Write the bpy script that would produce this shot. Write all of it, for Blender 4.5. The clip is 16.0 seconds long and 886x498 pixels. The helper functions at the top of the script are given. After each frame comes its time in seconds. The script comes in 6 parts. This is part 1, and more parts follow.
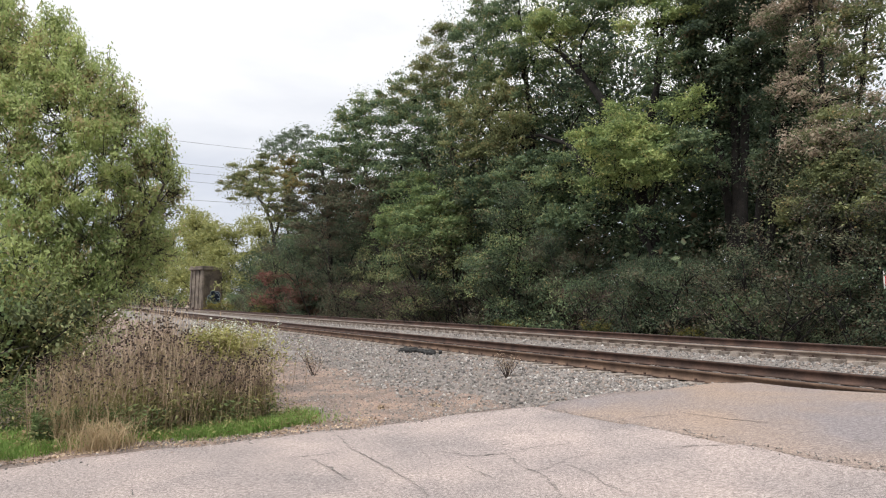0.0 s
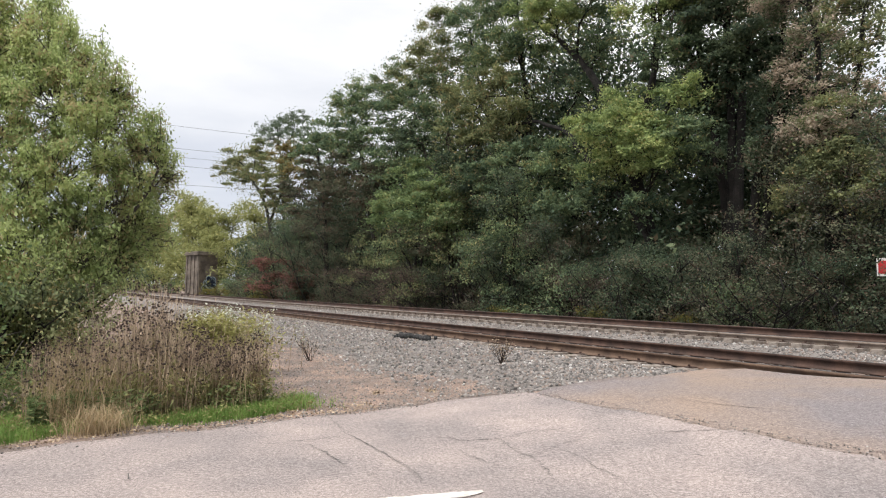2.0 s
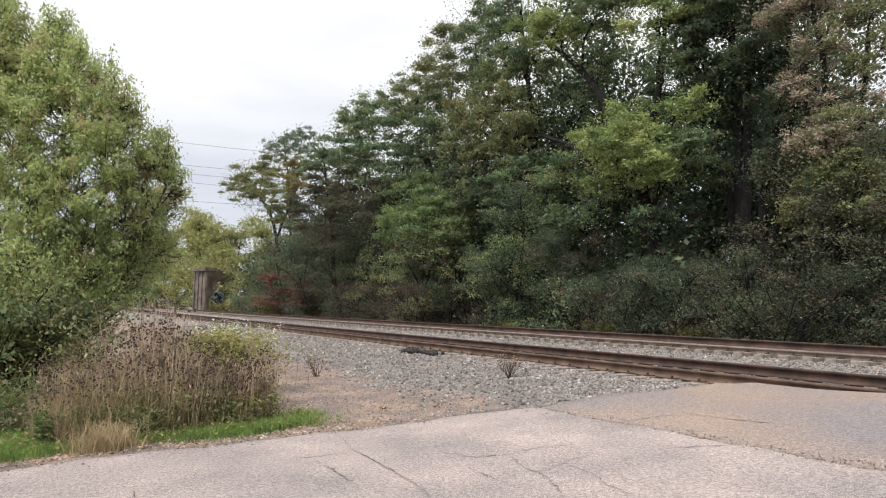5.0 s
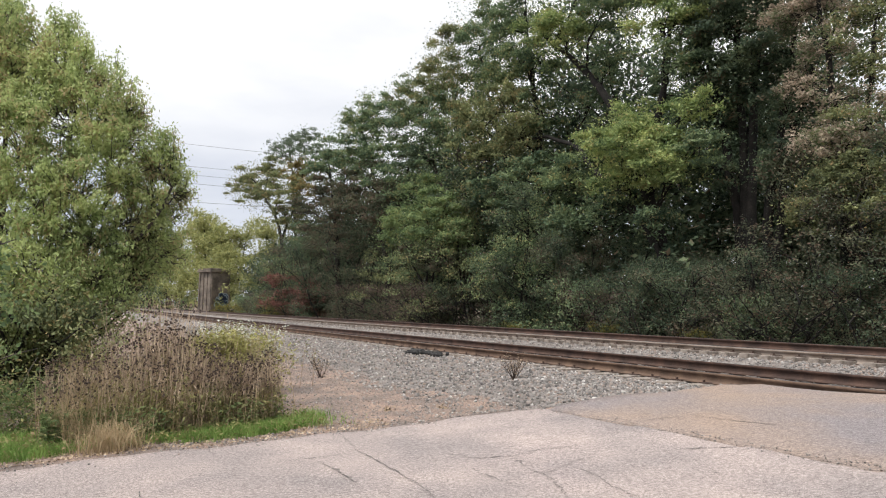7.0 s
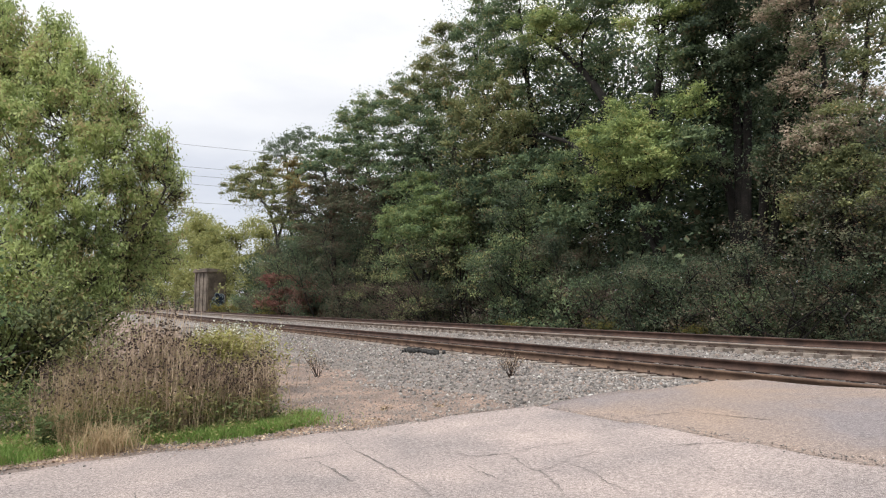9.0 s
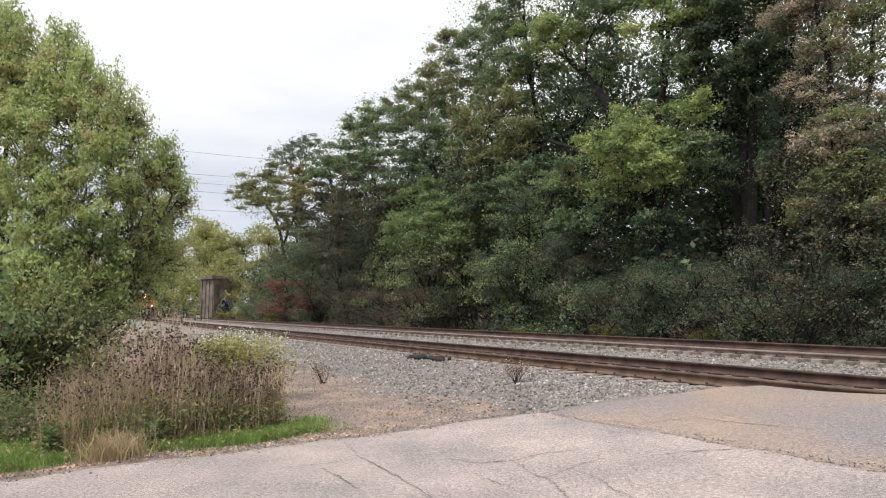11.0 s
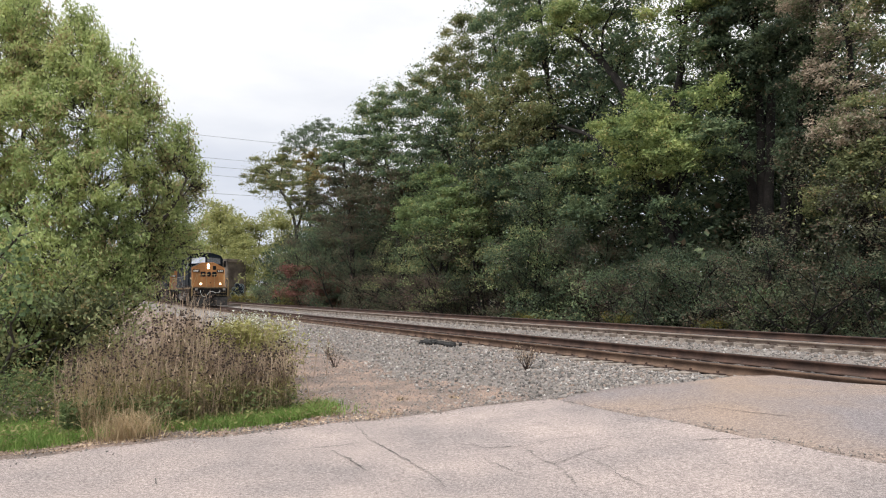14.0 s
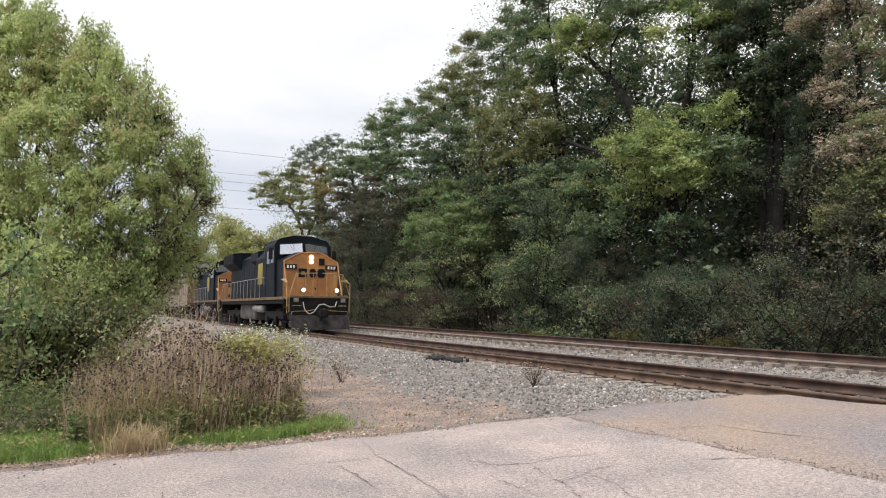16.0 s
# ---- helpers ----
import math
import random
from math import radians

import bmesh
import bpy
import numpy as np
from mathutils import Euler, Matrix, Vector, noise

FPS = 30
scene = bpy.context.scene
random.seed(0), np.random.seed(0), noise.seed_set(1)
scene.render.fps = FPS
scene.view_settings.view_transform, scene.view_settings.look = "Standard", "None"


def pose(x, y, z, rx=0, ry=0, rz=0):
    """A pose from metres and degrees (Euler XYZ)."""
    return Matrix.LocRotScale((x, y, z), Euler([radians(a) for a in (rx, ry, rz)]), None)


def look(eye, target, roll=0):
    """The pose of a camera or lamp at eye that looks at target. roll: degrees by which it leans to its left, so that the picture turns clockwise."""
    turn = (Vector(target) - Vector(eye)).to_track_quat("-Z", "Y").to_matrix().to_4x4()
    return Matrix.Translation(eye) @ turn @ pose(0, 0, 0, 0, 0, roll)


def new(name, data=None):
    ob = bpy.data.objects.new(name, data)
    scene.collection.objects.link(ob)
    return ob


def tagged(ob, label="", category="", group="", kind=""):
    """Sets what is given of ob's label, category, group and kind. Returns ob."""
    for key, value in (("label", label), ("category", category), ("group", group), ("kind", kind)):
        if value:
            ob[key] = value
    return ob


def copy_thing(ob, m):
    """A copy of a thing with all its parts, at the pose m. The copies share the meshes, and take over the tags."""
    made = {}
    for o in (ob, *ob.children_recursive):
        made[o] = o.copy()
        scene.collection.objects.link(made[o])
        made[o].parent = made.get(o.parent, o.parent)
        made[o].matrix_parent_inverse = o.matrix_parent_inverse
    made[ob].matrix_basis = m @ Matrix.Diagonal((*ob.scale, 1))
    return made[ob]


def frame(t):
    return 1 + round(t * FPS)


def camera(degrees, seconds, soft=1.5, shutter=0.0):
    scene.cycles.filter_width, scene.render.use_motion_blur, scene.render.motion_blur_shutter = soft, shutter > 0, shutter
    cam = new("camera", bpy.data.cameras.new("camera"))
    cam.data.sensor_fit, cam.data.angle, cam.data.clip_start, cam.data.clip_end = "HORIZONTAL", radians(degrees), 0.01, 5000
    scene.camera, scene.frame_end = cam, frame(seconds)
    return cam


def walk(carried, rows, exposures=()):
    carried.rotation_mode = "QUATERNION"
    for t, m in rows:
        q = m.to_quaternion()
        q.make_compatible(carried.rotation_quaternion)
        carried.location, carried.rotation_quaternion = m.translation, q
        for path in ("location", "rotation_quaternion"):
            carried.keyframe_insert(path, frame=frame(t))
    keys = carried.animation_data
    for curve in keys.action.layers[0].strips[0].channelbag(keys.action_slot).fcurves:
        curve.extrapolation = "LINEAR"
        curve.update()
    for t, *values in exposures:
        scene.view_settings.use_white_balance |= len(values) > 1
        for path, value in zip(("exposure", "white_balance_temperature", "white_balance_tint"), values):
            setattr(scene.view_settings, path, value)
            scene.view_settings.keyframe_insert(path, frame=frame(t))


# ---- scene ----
# camera: seconds, x, y, z, yaw, pitch, roll
ROWS = (
    (0.0, 0.000, 0.000, 1.550, 0.000, 4.655, 0.000),
    (0.5, 0.001, 0.003, 1.550, -0.045, 4.546, -0.137),
    (1.0, 0.011, -0.003, 1.551, -0.069, 4.244, -0.136),
    (1.5, 0.012, -0.004, 1.550, -0.271, 3.839, -0.128),
    (2.0, 0.010, -0.006, 1.551, -0.359, 3.408, 0.143),
    (2.5, 0.009, 0.005, 1.552, -0.226, 3.276, 0.207),
    (3.0, 0.015, 0.007, 1.551, -0.401, 3.597, -0.046),
    (3.5, 0.019, 0.003, 1.552, -0.337, 3.975, -0.199),
    (4.0, 0.012, 0.007, 1.550, -0.063, 4.287, -0.329),
    (6.5, 0.015, 0.012, 1.550, 0.534, 4.938, 0.018),
    (7.0, 0.015, 0.005, 1.551, 0.653, 4.806, -0.114),
    (7.5, 0.022, -0.005, 1.553, 0.751, 4.875, 0.012),
    (8.0, 0.023, -0.003, 1.553, 0.508, 4.737, -0.255),
    (8.5, 0.024, 0.007, 1.550, 0.397, 4.585, -0.472),
    (9.0, 0.028, 0.014, 1.552, 0.319, 4.647, -0.606),
    (11.5, 0.039, 0.005, 1.553, 0.857, 5.257, -0.748),
    (12.0, 0.047, 0.006, 1.550, 0.900, 5.033, -0.557),
    (12.5, 0.054, -0.002, 1.552, 1.388, 4.560, -0.048),
    (13.0, 0.056, 0.000, 1.548, 1.592, 4.035, -0.137),
    (13.5, 0.061, -0.004, 1.550, 1.602, 3.726, -0.303),
    (14.0, 0.048, -0.010, 1.557, 1.943, 3.939, -0.084),
    (14.5, 0.039, -0.012, 1.558, 2.840, 4.582, 0.170),
    (15.0, 0.034, -0.025, 1.557, 3.172, 4.932, 0.321),
    (15.5, 0.037, -0.035, 1.554, 3.126, 5.116, 0.343),
    (16.0, 0.040, -0.028, 1.556, 2.633, 5.324, 0.377))
cam = camera(69.5, 16.0, soft=1.1)


def aim(x, y, z, yaw, pitch, roll):
    return pose(x, y, z, 0, 0, yaw) @ pose(0, 0, 0, 90 + pitch) @ pose(0, 0, 0, 0, 0, roll)


walk(cam, [(r[0], aim(*r[1:])) for r in ROWS])

# ---- light: a bright overcast sky ----
world = bpy.data.worlds.new("overcast_sky")
scene.world = world
world.use_nodes = True
wn, wl = world.node_tree.nodes, world.node_tree.links
sky = wn.new("ShaderNodeTexSky")
sky.sky_type, sky.sun_disc = "NISHITA", False
sky.sun_elevation, sky.sun_rotation = radians(63), radians(219)
sky_dim = wn.new("ShaderNodeVectorMath")
sky_dim.operation = "SCALE"
sky_dim.inputs["Scale"].default_value = 0.10
wl.new(sky.outputs[0], sky_dim.inputs[0])
cloud_at = wn.new("ShaderNodeTexCoord")
apart = wn.new("ShaderNodeSeparateXYZ")
wl.new(cloud_at.outputs["Generated"], apart.inputs[0])
stretch = wn.new("ShaderNodeMapping")
stretch.inputs["Scale"].default_value = (1.0, 1.0, 3.5)
wl.new(cloud_at.outputs["Generated"], stretch.inputs[0])
cloud_noise = wn.new("ShaderNodeTexNoise")
cloud_noise.inputs["Scale"].default_value, cloud_noise.inputs["Detail"].default_value = 2.4, 5
wl.new(stretch.outputs[0], cloud_noise.inputs["Vector"])
height = wn.new("ShaderNodeMath")
height.operation = "MULTIPLY_ADD"
height.inputs[1].default_value = 0.5
wl.new(cloud_noise.outputs["Fac"], height.inputs[0])
wl.new(apart.outputs["Z"], height.inputs[2])
cloud_tone = wn.new("ShaderNodeValToRGB")
cloud_tone.color_ramp.elements[0].position, cloud_tone.color_ramp.elements[0].color = 0.36, (0.76, 0.80, 0.91, 1)
cloud_tone.color_ramp.elements[1].position, cloud_tone.color_ramp.elements[1].color = 0.66, (1.32, 1.31, 1.30, 1)
wl.new(height.outputs[0], cloud_tone.inputs[0])
cover = wn.new("ShaderNodeMixRGB")
cover.inputs[0].default_value = 0.88
wl.new(sky_dim.outputs[0], cover.inputs[1])
wl.new(cloud_tone.outputs[0], cover.inputs[2])
wl.new(cover.outputs[0], wn["Background"].inputs["Color"])
wn["Background"].inputs["Strength"].default_value = 0.95
sun = new("sun", bpy.data.lights.new("sun", "SUN"))
sun.data.energy, sun.data.angle, sun.data.color = 3.7, radians(30), (1.0, 0.97, 0.92)
sun.matrix_world = look((-16, -20, 50), (0, 0, 0))
scene.view_settings.exposure = 0.0


# ---- materials ----
def material(name, base, dark=None, rough=0.7, metal=0.0, scale=4.0, bump=0.15, fine=60.0, grain=0.25, spec=0.35, contrast=0.5):
    """Two tones in soft patches, fine grain and fine relief."""
    m = bpy.data.materials.new(name)
    m.use_nodes = True
    n, l = m.node_tree.nodes, m.node_tree.links
    p = n["Principled BSDF"]
    p.inputs["Roughness"].default_value, p.inputs["Metallic"].default_value = rough, metal
    p.inputs["Specular IOR Level"].default_value = spec
    dark = dark or tuple(c * 0.6 for c in base)
    at = n.new("ShaderNodeTexCoord")
    big, small = n.new("ShaderNodeTexNoise"), n.new("ShaderNodeTexNoise")
    big.inputs["Scale"].default_value, big.inputs["Detail"].default_value = scale, 6
    small.inputs["Scale"].default_value, small.inputs["Detail"].default_value = fine, 8
    small.inputs["Roughness"].default_value = 0.82
    for t in (big, small):
        l.new(at.outputs["Object"], t.inputs["Vector"])
    ramp = n.new("ShaderNodeValToRGB")
    ramp.color_ramp.elements[0].position, ramp.color_ramp.elements[1].position = 0.5 - contrast / 2 * 0.5, 0.5 + contrast / 2 * 0.5
    ramp.color_ramp.elements[0].color, ramp.color_ramp.elements[1].color = (*dark, 1), (*base, 1)
    l.new(big.outputs["Fac"], ramp.inputs[0])
    speck = n.new("ShaderNodeMapRange")
    speck.inputs["From Min"].default_value, speck.inputs["From Max"].default_value = 0.3, 0.7
    speck.inputs["To Min"].default_value, speck.inputs["To Max"].default_value = 1 - grain, 1 + grain
    l.new(small.outputs["Fac"], speck.inputs[0])
    tint = n.new("ShaderNodeVectorMath")
    tint.operation = "SCALE"
    l.new(ramp.outputs[0], tint.inputs[0])
    mid = n.new("ShaderNodeTexNoise")
    mid.inputs["Scale"].default_value, mid.inputs["Detail"].default_value = fine * 0.35, 6
    l.new(at.outputs["Object"], mid.inputs["Vector"])
    blotch = n.new("ShaderNodeMapRange")
    blotch.inputs["From Min"].default_value, blotch.inputs["From Max"].default_value = 0.3, 0.7
    blotch.inputs["To Min"].default_value, blotch.inputs["To Max"].default_value = 1 - grain * 0.3, 1 + grain * 0.3
    l.new(mid.outputs["Fac"], blotch.inputs[0])
    both_grains = n.new("ShaderNodeMath")
    both_grains.operation = "MULTIPLY"
    l.new(speck.outputs[0], both_grains.inputs[0])
    l.new(blotch.outputs[0], both_grains.inputs[1])
    l.new(both_grains.outputs[0], tint.inputs["Scale"])
    l.new(tint.outputs[0], p.inputs["Base Color"])
    if bump:
        b = n.new("ShaderNodeBump")
        b.inputs["Strength"].default_value, b.inputs["Distance"].default_value = bump, 0.02
        l.new(small.outputs["Fac"], b.inputs["Height"])
        l.new(b.outputs[0], p.inputs["Normal"])
    return m


def leafy(name, tones, accent=None, share=0.0, through_light=0.4, patch=0.9, rough=0.68):
    """Leaves: each leaf has a tone of its own, and the crown has soft patches; a share of the patches takes the accent."""
    m = bpy.data.materials.new(name)
    m.use_nodes = True
    n, l = m.node_tree.nodes, m.node_tree.links
    p = n["Principled BSDF"]
    p.inputs["Roughness"].default_value, p.inputs["Specular IOR Level"].default_value = rough, 0.24
    geo, at = n.new("ShaderNodeNewGeometry"), n.new("ShaderNodeTexCoord")
    ramp = n.new("ShaderNodeValToRGB")
    while len(ramp.color_ramp.elements) < len(tones):
        ramp.color_ramp.elements.new(0.5)
    for i, c in enumerate(tones):
        ramp.color_ramp.elements[i].position = i / max(1, len(tones) - 1)
        ramp.color_ramp.elements[i].color = (*c, 1)
    noise_big = n.new("ShaderNodeTexNoise")
    noise_big.inputs["Scale"].default_value, noise_big.inputs["Detail"].default_value = patch, 3
    l.new(at.outputs["Object"], noise_big.inputs["Vector"])
    mixed = n.new("ShaderNodeMath")
    mixed.operation = "MULTIPLY_ADD"
    mixed.inputs[1].default_value = 0.44
    l.new(geo.outputs["Random Per Island"], mixed.inputs[0])
    spread = n.new("ShaderNodeMapRange")
    spread.inputs["From Min"].default_value, spread.inputs["From Max"].default_value = 0.3, 0.7
    spread.inputs["To Min"].default_value, spread.inputs["To Max"].default_value = 0.0, 0.66
    l.new(noise_big.outputs["Fac"], spread.inputs[0])
    l.new(spread.outputs[0], mixed.inputs[2])
    l.new(mixed.outputs[0], ramp.inputs[0])
    colour = ramp.outputs[0]
    if accent:
        second = n.new("ShaderNodeTexNoise")
        second.inputs["Scale"].default_value, second.inputs["Detail"].default_value = patch * 1.7, 3
        shift = n.new("ShaderNodeVectorMath")
        shift.inputs[1].default_value = (31, 7, 13)
        l.new(at.outputs["Object"], shift.inputs[0])
        l.new(shift.outputs[0], second.inputs["Vector"])
        both = n.new("ShaderNodeMath")
        both.operation = "MULTIPLY_ADD"
        both.inputs[1].default_value = 0.3
        l.new(geo.outputs["Random Per Island"], both.inputs[0])
        l.new(second.outputs["Fac"], both.inputs[2])
        gate = n.new("ShaderNodeMapRange")
        gate.inputs["From Min"].default_value, gate.inputs["From Max"].default_value = 0.82 - share * 0.5, 0.92 - share * 0.5
        l.new(both.outputs[0], gate.inputs[0])
        swap = n.new("ShaderNodeMixRGB")
        l.new(gate.outputs[0], swap.inputs[0])
        l.new(colour, swap.inputs[1])
        swap.inputs[2].default_value = (*accent, 1)
        colour = swap.outputs[0]
    l.new(colour, p.inputs["Base Color"])
    back = n.new("ShaderNodeBsdfTranslucent")
    l.new(colour, back.inputs["Color"])
    mix = n.new("ShaderNodeMixShader")
    mix.inputs[0].default_value = through_light
    l.new(p.outputs[0], mix.inputs[1])
    l.new(back.outputs[0], mix.inputs[2])
    l.new(mix.outputs[0], n["Material Output"].inputs["Surface"])
    return m


def glow(name, colour, strength):
    m = bpy.data.materials.new(name)
    m.use_nodes = True
    p = m.node_tree.nodes["Principled BSDF"]
    p.inputs["Emission Color"].default_value, p.inputs["Emission Strength"].default_value = (*colour, 1), strength
    return m


ASPHALT = material("old_asphalt", (0.395, 0.33, 0.31), (0.26, 0.228, 0.224), rough=0.92, scale=0.8, fine=95, grain=1.0, bump=0.5, spec=0.2, contrast=0.6)
ASPHALT_TAN = material("tan_asphalt", (0.305, 0.235, 0.195), (0.225, 0.20, 0.205), rough=0.92, scale=0.55, fine=85, grain=0.9, bump=0.5, spec=0.2)
ROAD_PAINT = material("worn_road_paint", (0.78, 0.74, 0.70), (0.55, 0.50, 0.47), rough=0.8, scale=6, fine=60, grain=0.3, contrast=0.4)
BLACK_TAR = material("black_tar", (0.028, 0.027, 0.028), (0.012, 0.012, 0.012), rough=0.6, fine=50)
TAR_AND_SHADOW = material("tar", (0.10, 0.095, 0.09), rough=0.8, fine=50)
SOIL = material("dirt_and_grit", (0.315, 0.232, 0.19), (0.19, 0.155, 0.14), rough=0.95, scale=1.4, fine=75, grain=1.0, bump=0.7, spec=0.15)
GRAVEL = material("ballast_fines", (0.27, 0.245, 0.23), (0.17, 0.15, 0.14), rough=0.95, scale=2.2, fine=30, grain=0.5, bump=1.0, spec=0.15)
RUST_MID = material("brown_rail_steel", (0.16, 0.104, 0.074), (0.09, 0.058, 0.043), rough=0.8, scale=3, fine=40, grain=0.3)
RUST = material("rusty_rail_steel", (0.10, 0.06, 0.047), (0.048, 0.031, 0.026), rough=0.75, scale=3, fine=40, grain=0.3, metal=0.25)
RUST_PALE = material("dusty_rail_steel", (0.30, 0.25, 0.215), (0.20, 0.155, 0.125), rough=0.8, scale=3, fine=40, grain=0.25, metal=0.1)
RAIL_TOP = material("worn_rail_head", (0.14, 0.13, 0.13), (0.08, 0.07, 0.07), rough=0.45, metal=0.6, scale=8, bump=0.05)
TIE_WOOD = material("weathered_tie_wood", (0.29, 0.25, 0.22), (0.16, 0.135, 0.115), rough=0.9, scale=6, fine=35, grain=0.4, bump=0.6)
# near-black bark: the shadow on trunks and limbs is put into its colour
BARK_SHADED = material("bark", (0.024, 0.021, 0.019), (0.011, 0.010, 0.0095), rough=0.95, scale=3, fine=18, grain=0.5, bump=1.0)
BARK_PALE = material("pale_bark", (0.11, 0.097, 0.085), (0.06, 0.053, 0.046), rough=0.95, scale=3, fine=18, grain=0.4, bump=1.0)
CONCRETE = material("old_concrete", (0.20, 0.168, 0.14), (0.085, 0.072, 0.062), rough=0.9, scale=0.9, fine=9, grain=0.4, bump=0.4, contrast=0.7)


def stone_material():
    m = bpy.data.materials.new("ballast_stone")
    m.use_nodes = True
    n, l = m.node_tree.nodes, m.node_tree.links
    p = n["Principled BSDF"]
    p.inputs["Roughness"].default_value = 0.9
    geo, ramp = n.new("ShaderNodeNewGeometry"), n.new("ShaderNodeValToRGB")
    tones = ((0.0, (0.075, 0.068, 0.066)), (0.4, (0.22, 0.205, 0.195)), (0.65, (0.29, 0.265, 0.25)), (0.84, (0.26, 0.195, 0.16)), (0.93, (0.32, 0.295, 0.28)), (1.0, (0.52, 0.50, 0.48)))
    while len(ramp.color_ramp.elements) < len(tones):
        ramp.color_ramp.elements.new(0.5)
    for e, (at, c) in zip(ramp.color_ramp.elements, tones):
        e.position, e.color = at, (*c, 1)
    l.new(geo.outputs["Random Per Island"], ramp.inputs[0])
    l.new(ramp.outputs[0], p.inputs["Base Color"])
    return m


STONE = stone_material()


# ---- mesh helpers ----
def part(name, bm, mat, parent=None, label="", smooth=False):
    me = bpy.data.meshes.new(name)
    bm.to_mesh(me)
    bm.free()
    for m in (mat if isinstance(mat, (list, tuple)) else [mat]):
        me.materials.append(m)
    if smooth:
        me.shade_smooth()
    ob = new(name, me)
    ob.parent = parent
    if label:
        ob["label"] = label
    return ob


def again(ob, m, parent=None):
    """The same piece once more, on the same mesh."""
    o = new(ob.name.split(".")[0], ob.data)
    o.parent = parent or ob.parent
    o.matrix_basis = m
    return o


def sheet_mesh(name, co, faces, mat, parent=None, sizes=None, smooth=False):
    """A mesh from numpy arrays; faces is an n x 4 or n x 3 array."""
    me = bpy.data.meshes.new(name)
    co, faces = np.asarray(co, np.float32), np.asarray(faces, np.int32)
    k = faces.shape[1]
    me.vertices.add(len(co))
    me.vertices.foreach_set("co", co.ravel())
    me.loops.add(faces.size)
    me.loops.foreach_set("vertex_index", faces.ravel())
    me.polygons.add(len(faces))
    me.polygons.foreach_set("loop_start", np.arange(0, faces.size, k, dtype=np.int32))
    me.update(calc_edges=True)
    me.validate()
    if mat:
        me.materials.append(mat)
    if smooth:
        me.shade_smooth()
    ob = new(name, me)
    ob.parent = parent
    return ob


def empty(name, m=None):
    ob = new(name)
    ob.empty_display_size = 0.2
    if m is not None:
        ob.matrix_basis = m
    return ob


def add_box(bm, x0, x1, y0, y1, z0, z1, bevel=0.0, mat=0):
    r = bmesh.ops.create_cube(bm, size=1.0, matrix=Matrix.LocRotScale(((x0 + x1) / 2, (y0 + y1) / 2, (z0 + z1) / 2), None, (abs(x1 - x0), abs(y1 - y0), abs(z1 - z0))))
    if bevel:
        edges = list({e for v in r["verts"] for e in v.link_edges})
        bmesh.ops.bevel(bm, geom=edges, offset=bevel, segments=2, affect="EDGES", profile=0.6)
    return bm


def box(x0, x1, y0, y1, z0, z1, bevel=0.0):
    return add_box(bmesh.new(), x0, x1, y0, y1, z0, z1, bevel)


def add_tube(bm, pts, r, sides=6, caps=True):
    """A round bar through pts."""
    pts = [Vector(p) for p in pts]
    rings = []
    for i, p in enumerate(pts):
        d = (pts[min(i + 1, len(pts) - 1)] - pts[max(i - 1, 0)]).normalized()
        a = d.orthogonal().normalized()
        if abs(d.z) < 0.9:
            a = d.cross(Vector((0, 0, 1))).normalized()
        b = d.cross(a)
        rr = r[i] if isinstance(r, (list, tuple)) else r
        rings.append([bm.verts.new(p + rr * (math.cos(2 * math.pi * k / sides) * a + math.sin(2 * math.pi * k / sides) * b)) for k in range(sides)])
    for q, s in zip(rings, rings[1:]):
        for k in range(sides):
            bm.faces.new((q[k], q[(k + 1) % sides], s[(k + 1) % sides], s[k]))
    if caps:
        bm.faces.new(rings[0][::-1])
        bm.faces.new(rings[-1])
    return bm


def add_disc(bm, centre, axis, r, depth, sides=16, r2=None):
    c, a = Vector(centre), Vector(axis).normalized()
    m = Matrix.Translation(c) @ a.to_track_quat("Z", "Y").to_matrix().to_4x4()
    bmesh.ops.create_cone(bm, cap_ends=True, segments=sides, radius1=r, radius2=r if r2 is None else r2, depth=depth, matrix=m)
    return bm


def prism(outline, x0, x1):
    """A solid whose outline lies in the y-z plane, from x0 to x1."""
    bm = bmesh.new()
    a = [bm.verts.new((x0, y, z)) for y, z in outline]
    b = [bm.verts.new((x1, y, z)) for y, z in outline]
    n = len(outline)
    for k in range(n):
        bm.faces.new((a[k], a[(k + 1) % n], b[(k + 1) % n], b[k]))
    bm.faces.new(a[::-1])
    bm.faces.new(b)
    bmesh.ops.recalc_face_normals(bm, faces=bm.faces)
    return bm


# ---- the lie of the land: u runs away along the railway, v across it ----
CA, SA = 0.862, 0.5075


def at_uv(u, v):
    return -u * SA + v * CA, u * CA + v * SA


def track_v(u):
    """The middle of the near track: a gentle curve that straightens far off."""
    u = np.asarray(u, float)
    bend = np.where(u < 57, 9.13 + 0.59 * ((57 - u) / 42) ** 2, 9.13 + 0.0022 * (u - 57))
    return np.where(u < -5, 9.13 + 0.59 * (62 / 42) ** 2 - 0.0415 * (u + 5), bend)


SPACING = 4.37


def ease(x, a, b):
    t = np.clip((np.asarray(x, float) - a) / (b - a), 0, 1)
    return t * t * (3 - 2 * t)


def lumps(u, v, s):
    return (np.sin(1.3 * u * s + 0.7 * v * s) + np.sin(-0.8 * u * s + 1.9 * v * s + 1.3) + np.sin(2.7 * u * s + 1.1 * v * s + 4.1) * 0.6 + np.sin(3.9 * v * s - 3.1 * u * s + 2.2) * 0.4) / 3


def road_z(u, v):
    """The ramp up to the rails; its verge beside the stones is worn lower."""
    return 0.375 * ease(v, 2.8, 8.9) - 0.095 * ease(u, 3.4, 5.6) * ease(v, 5.8, 8.2)


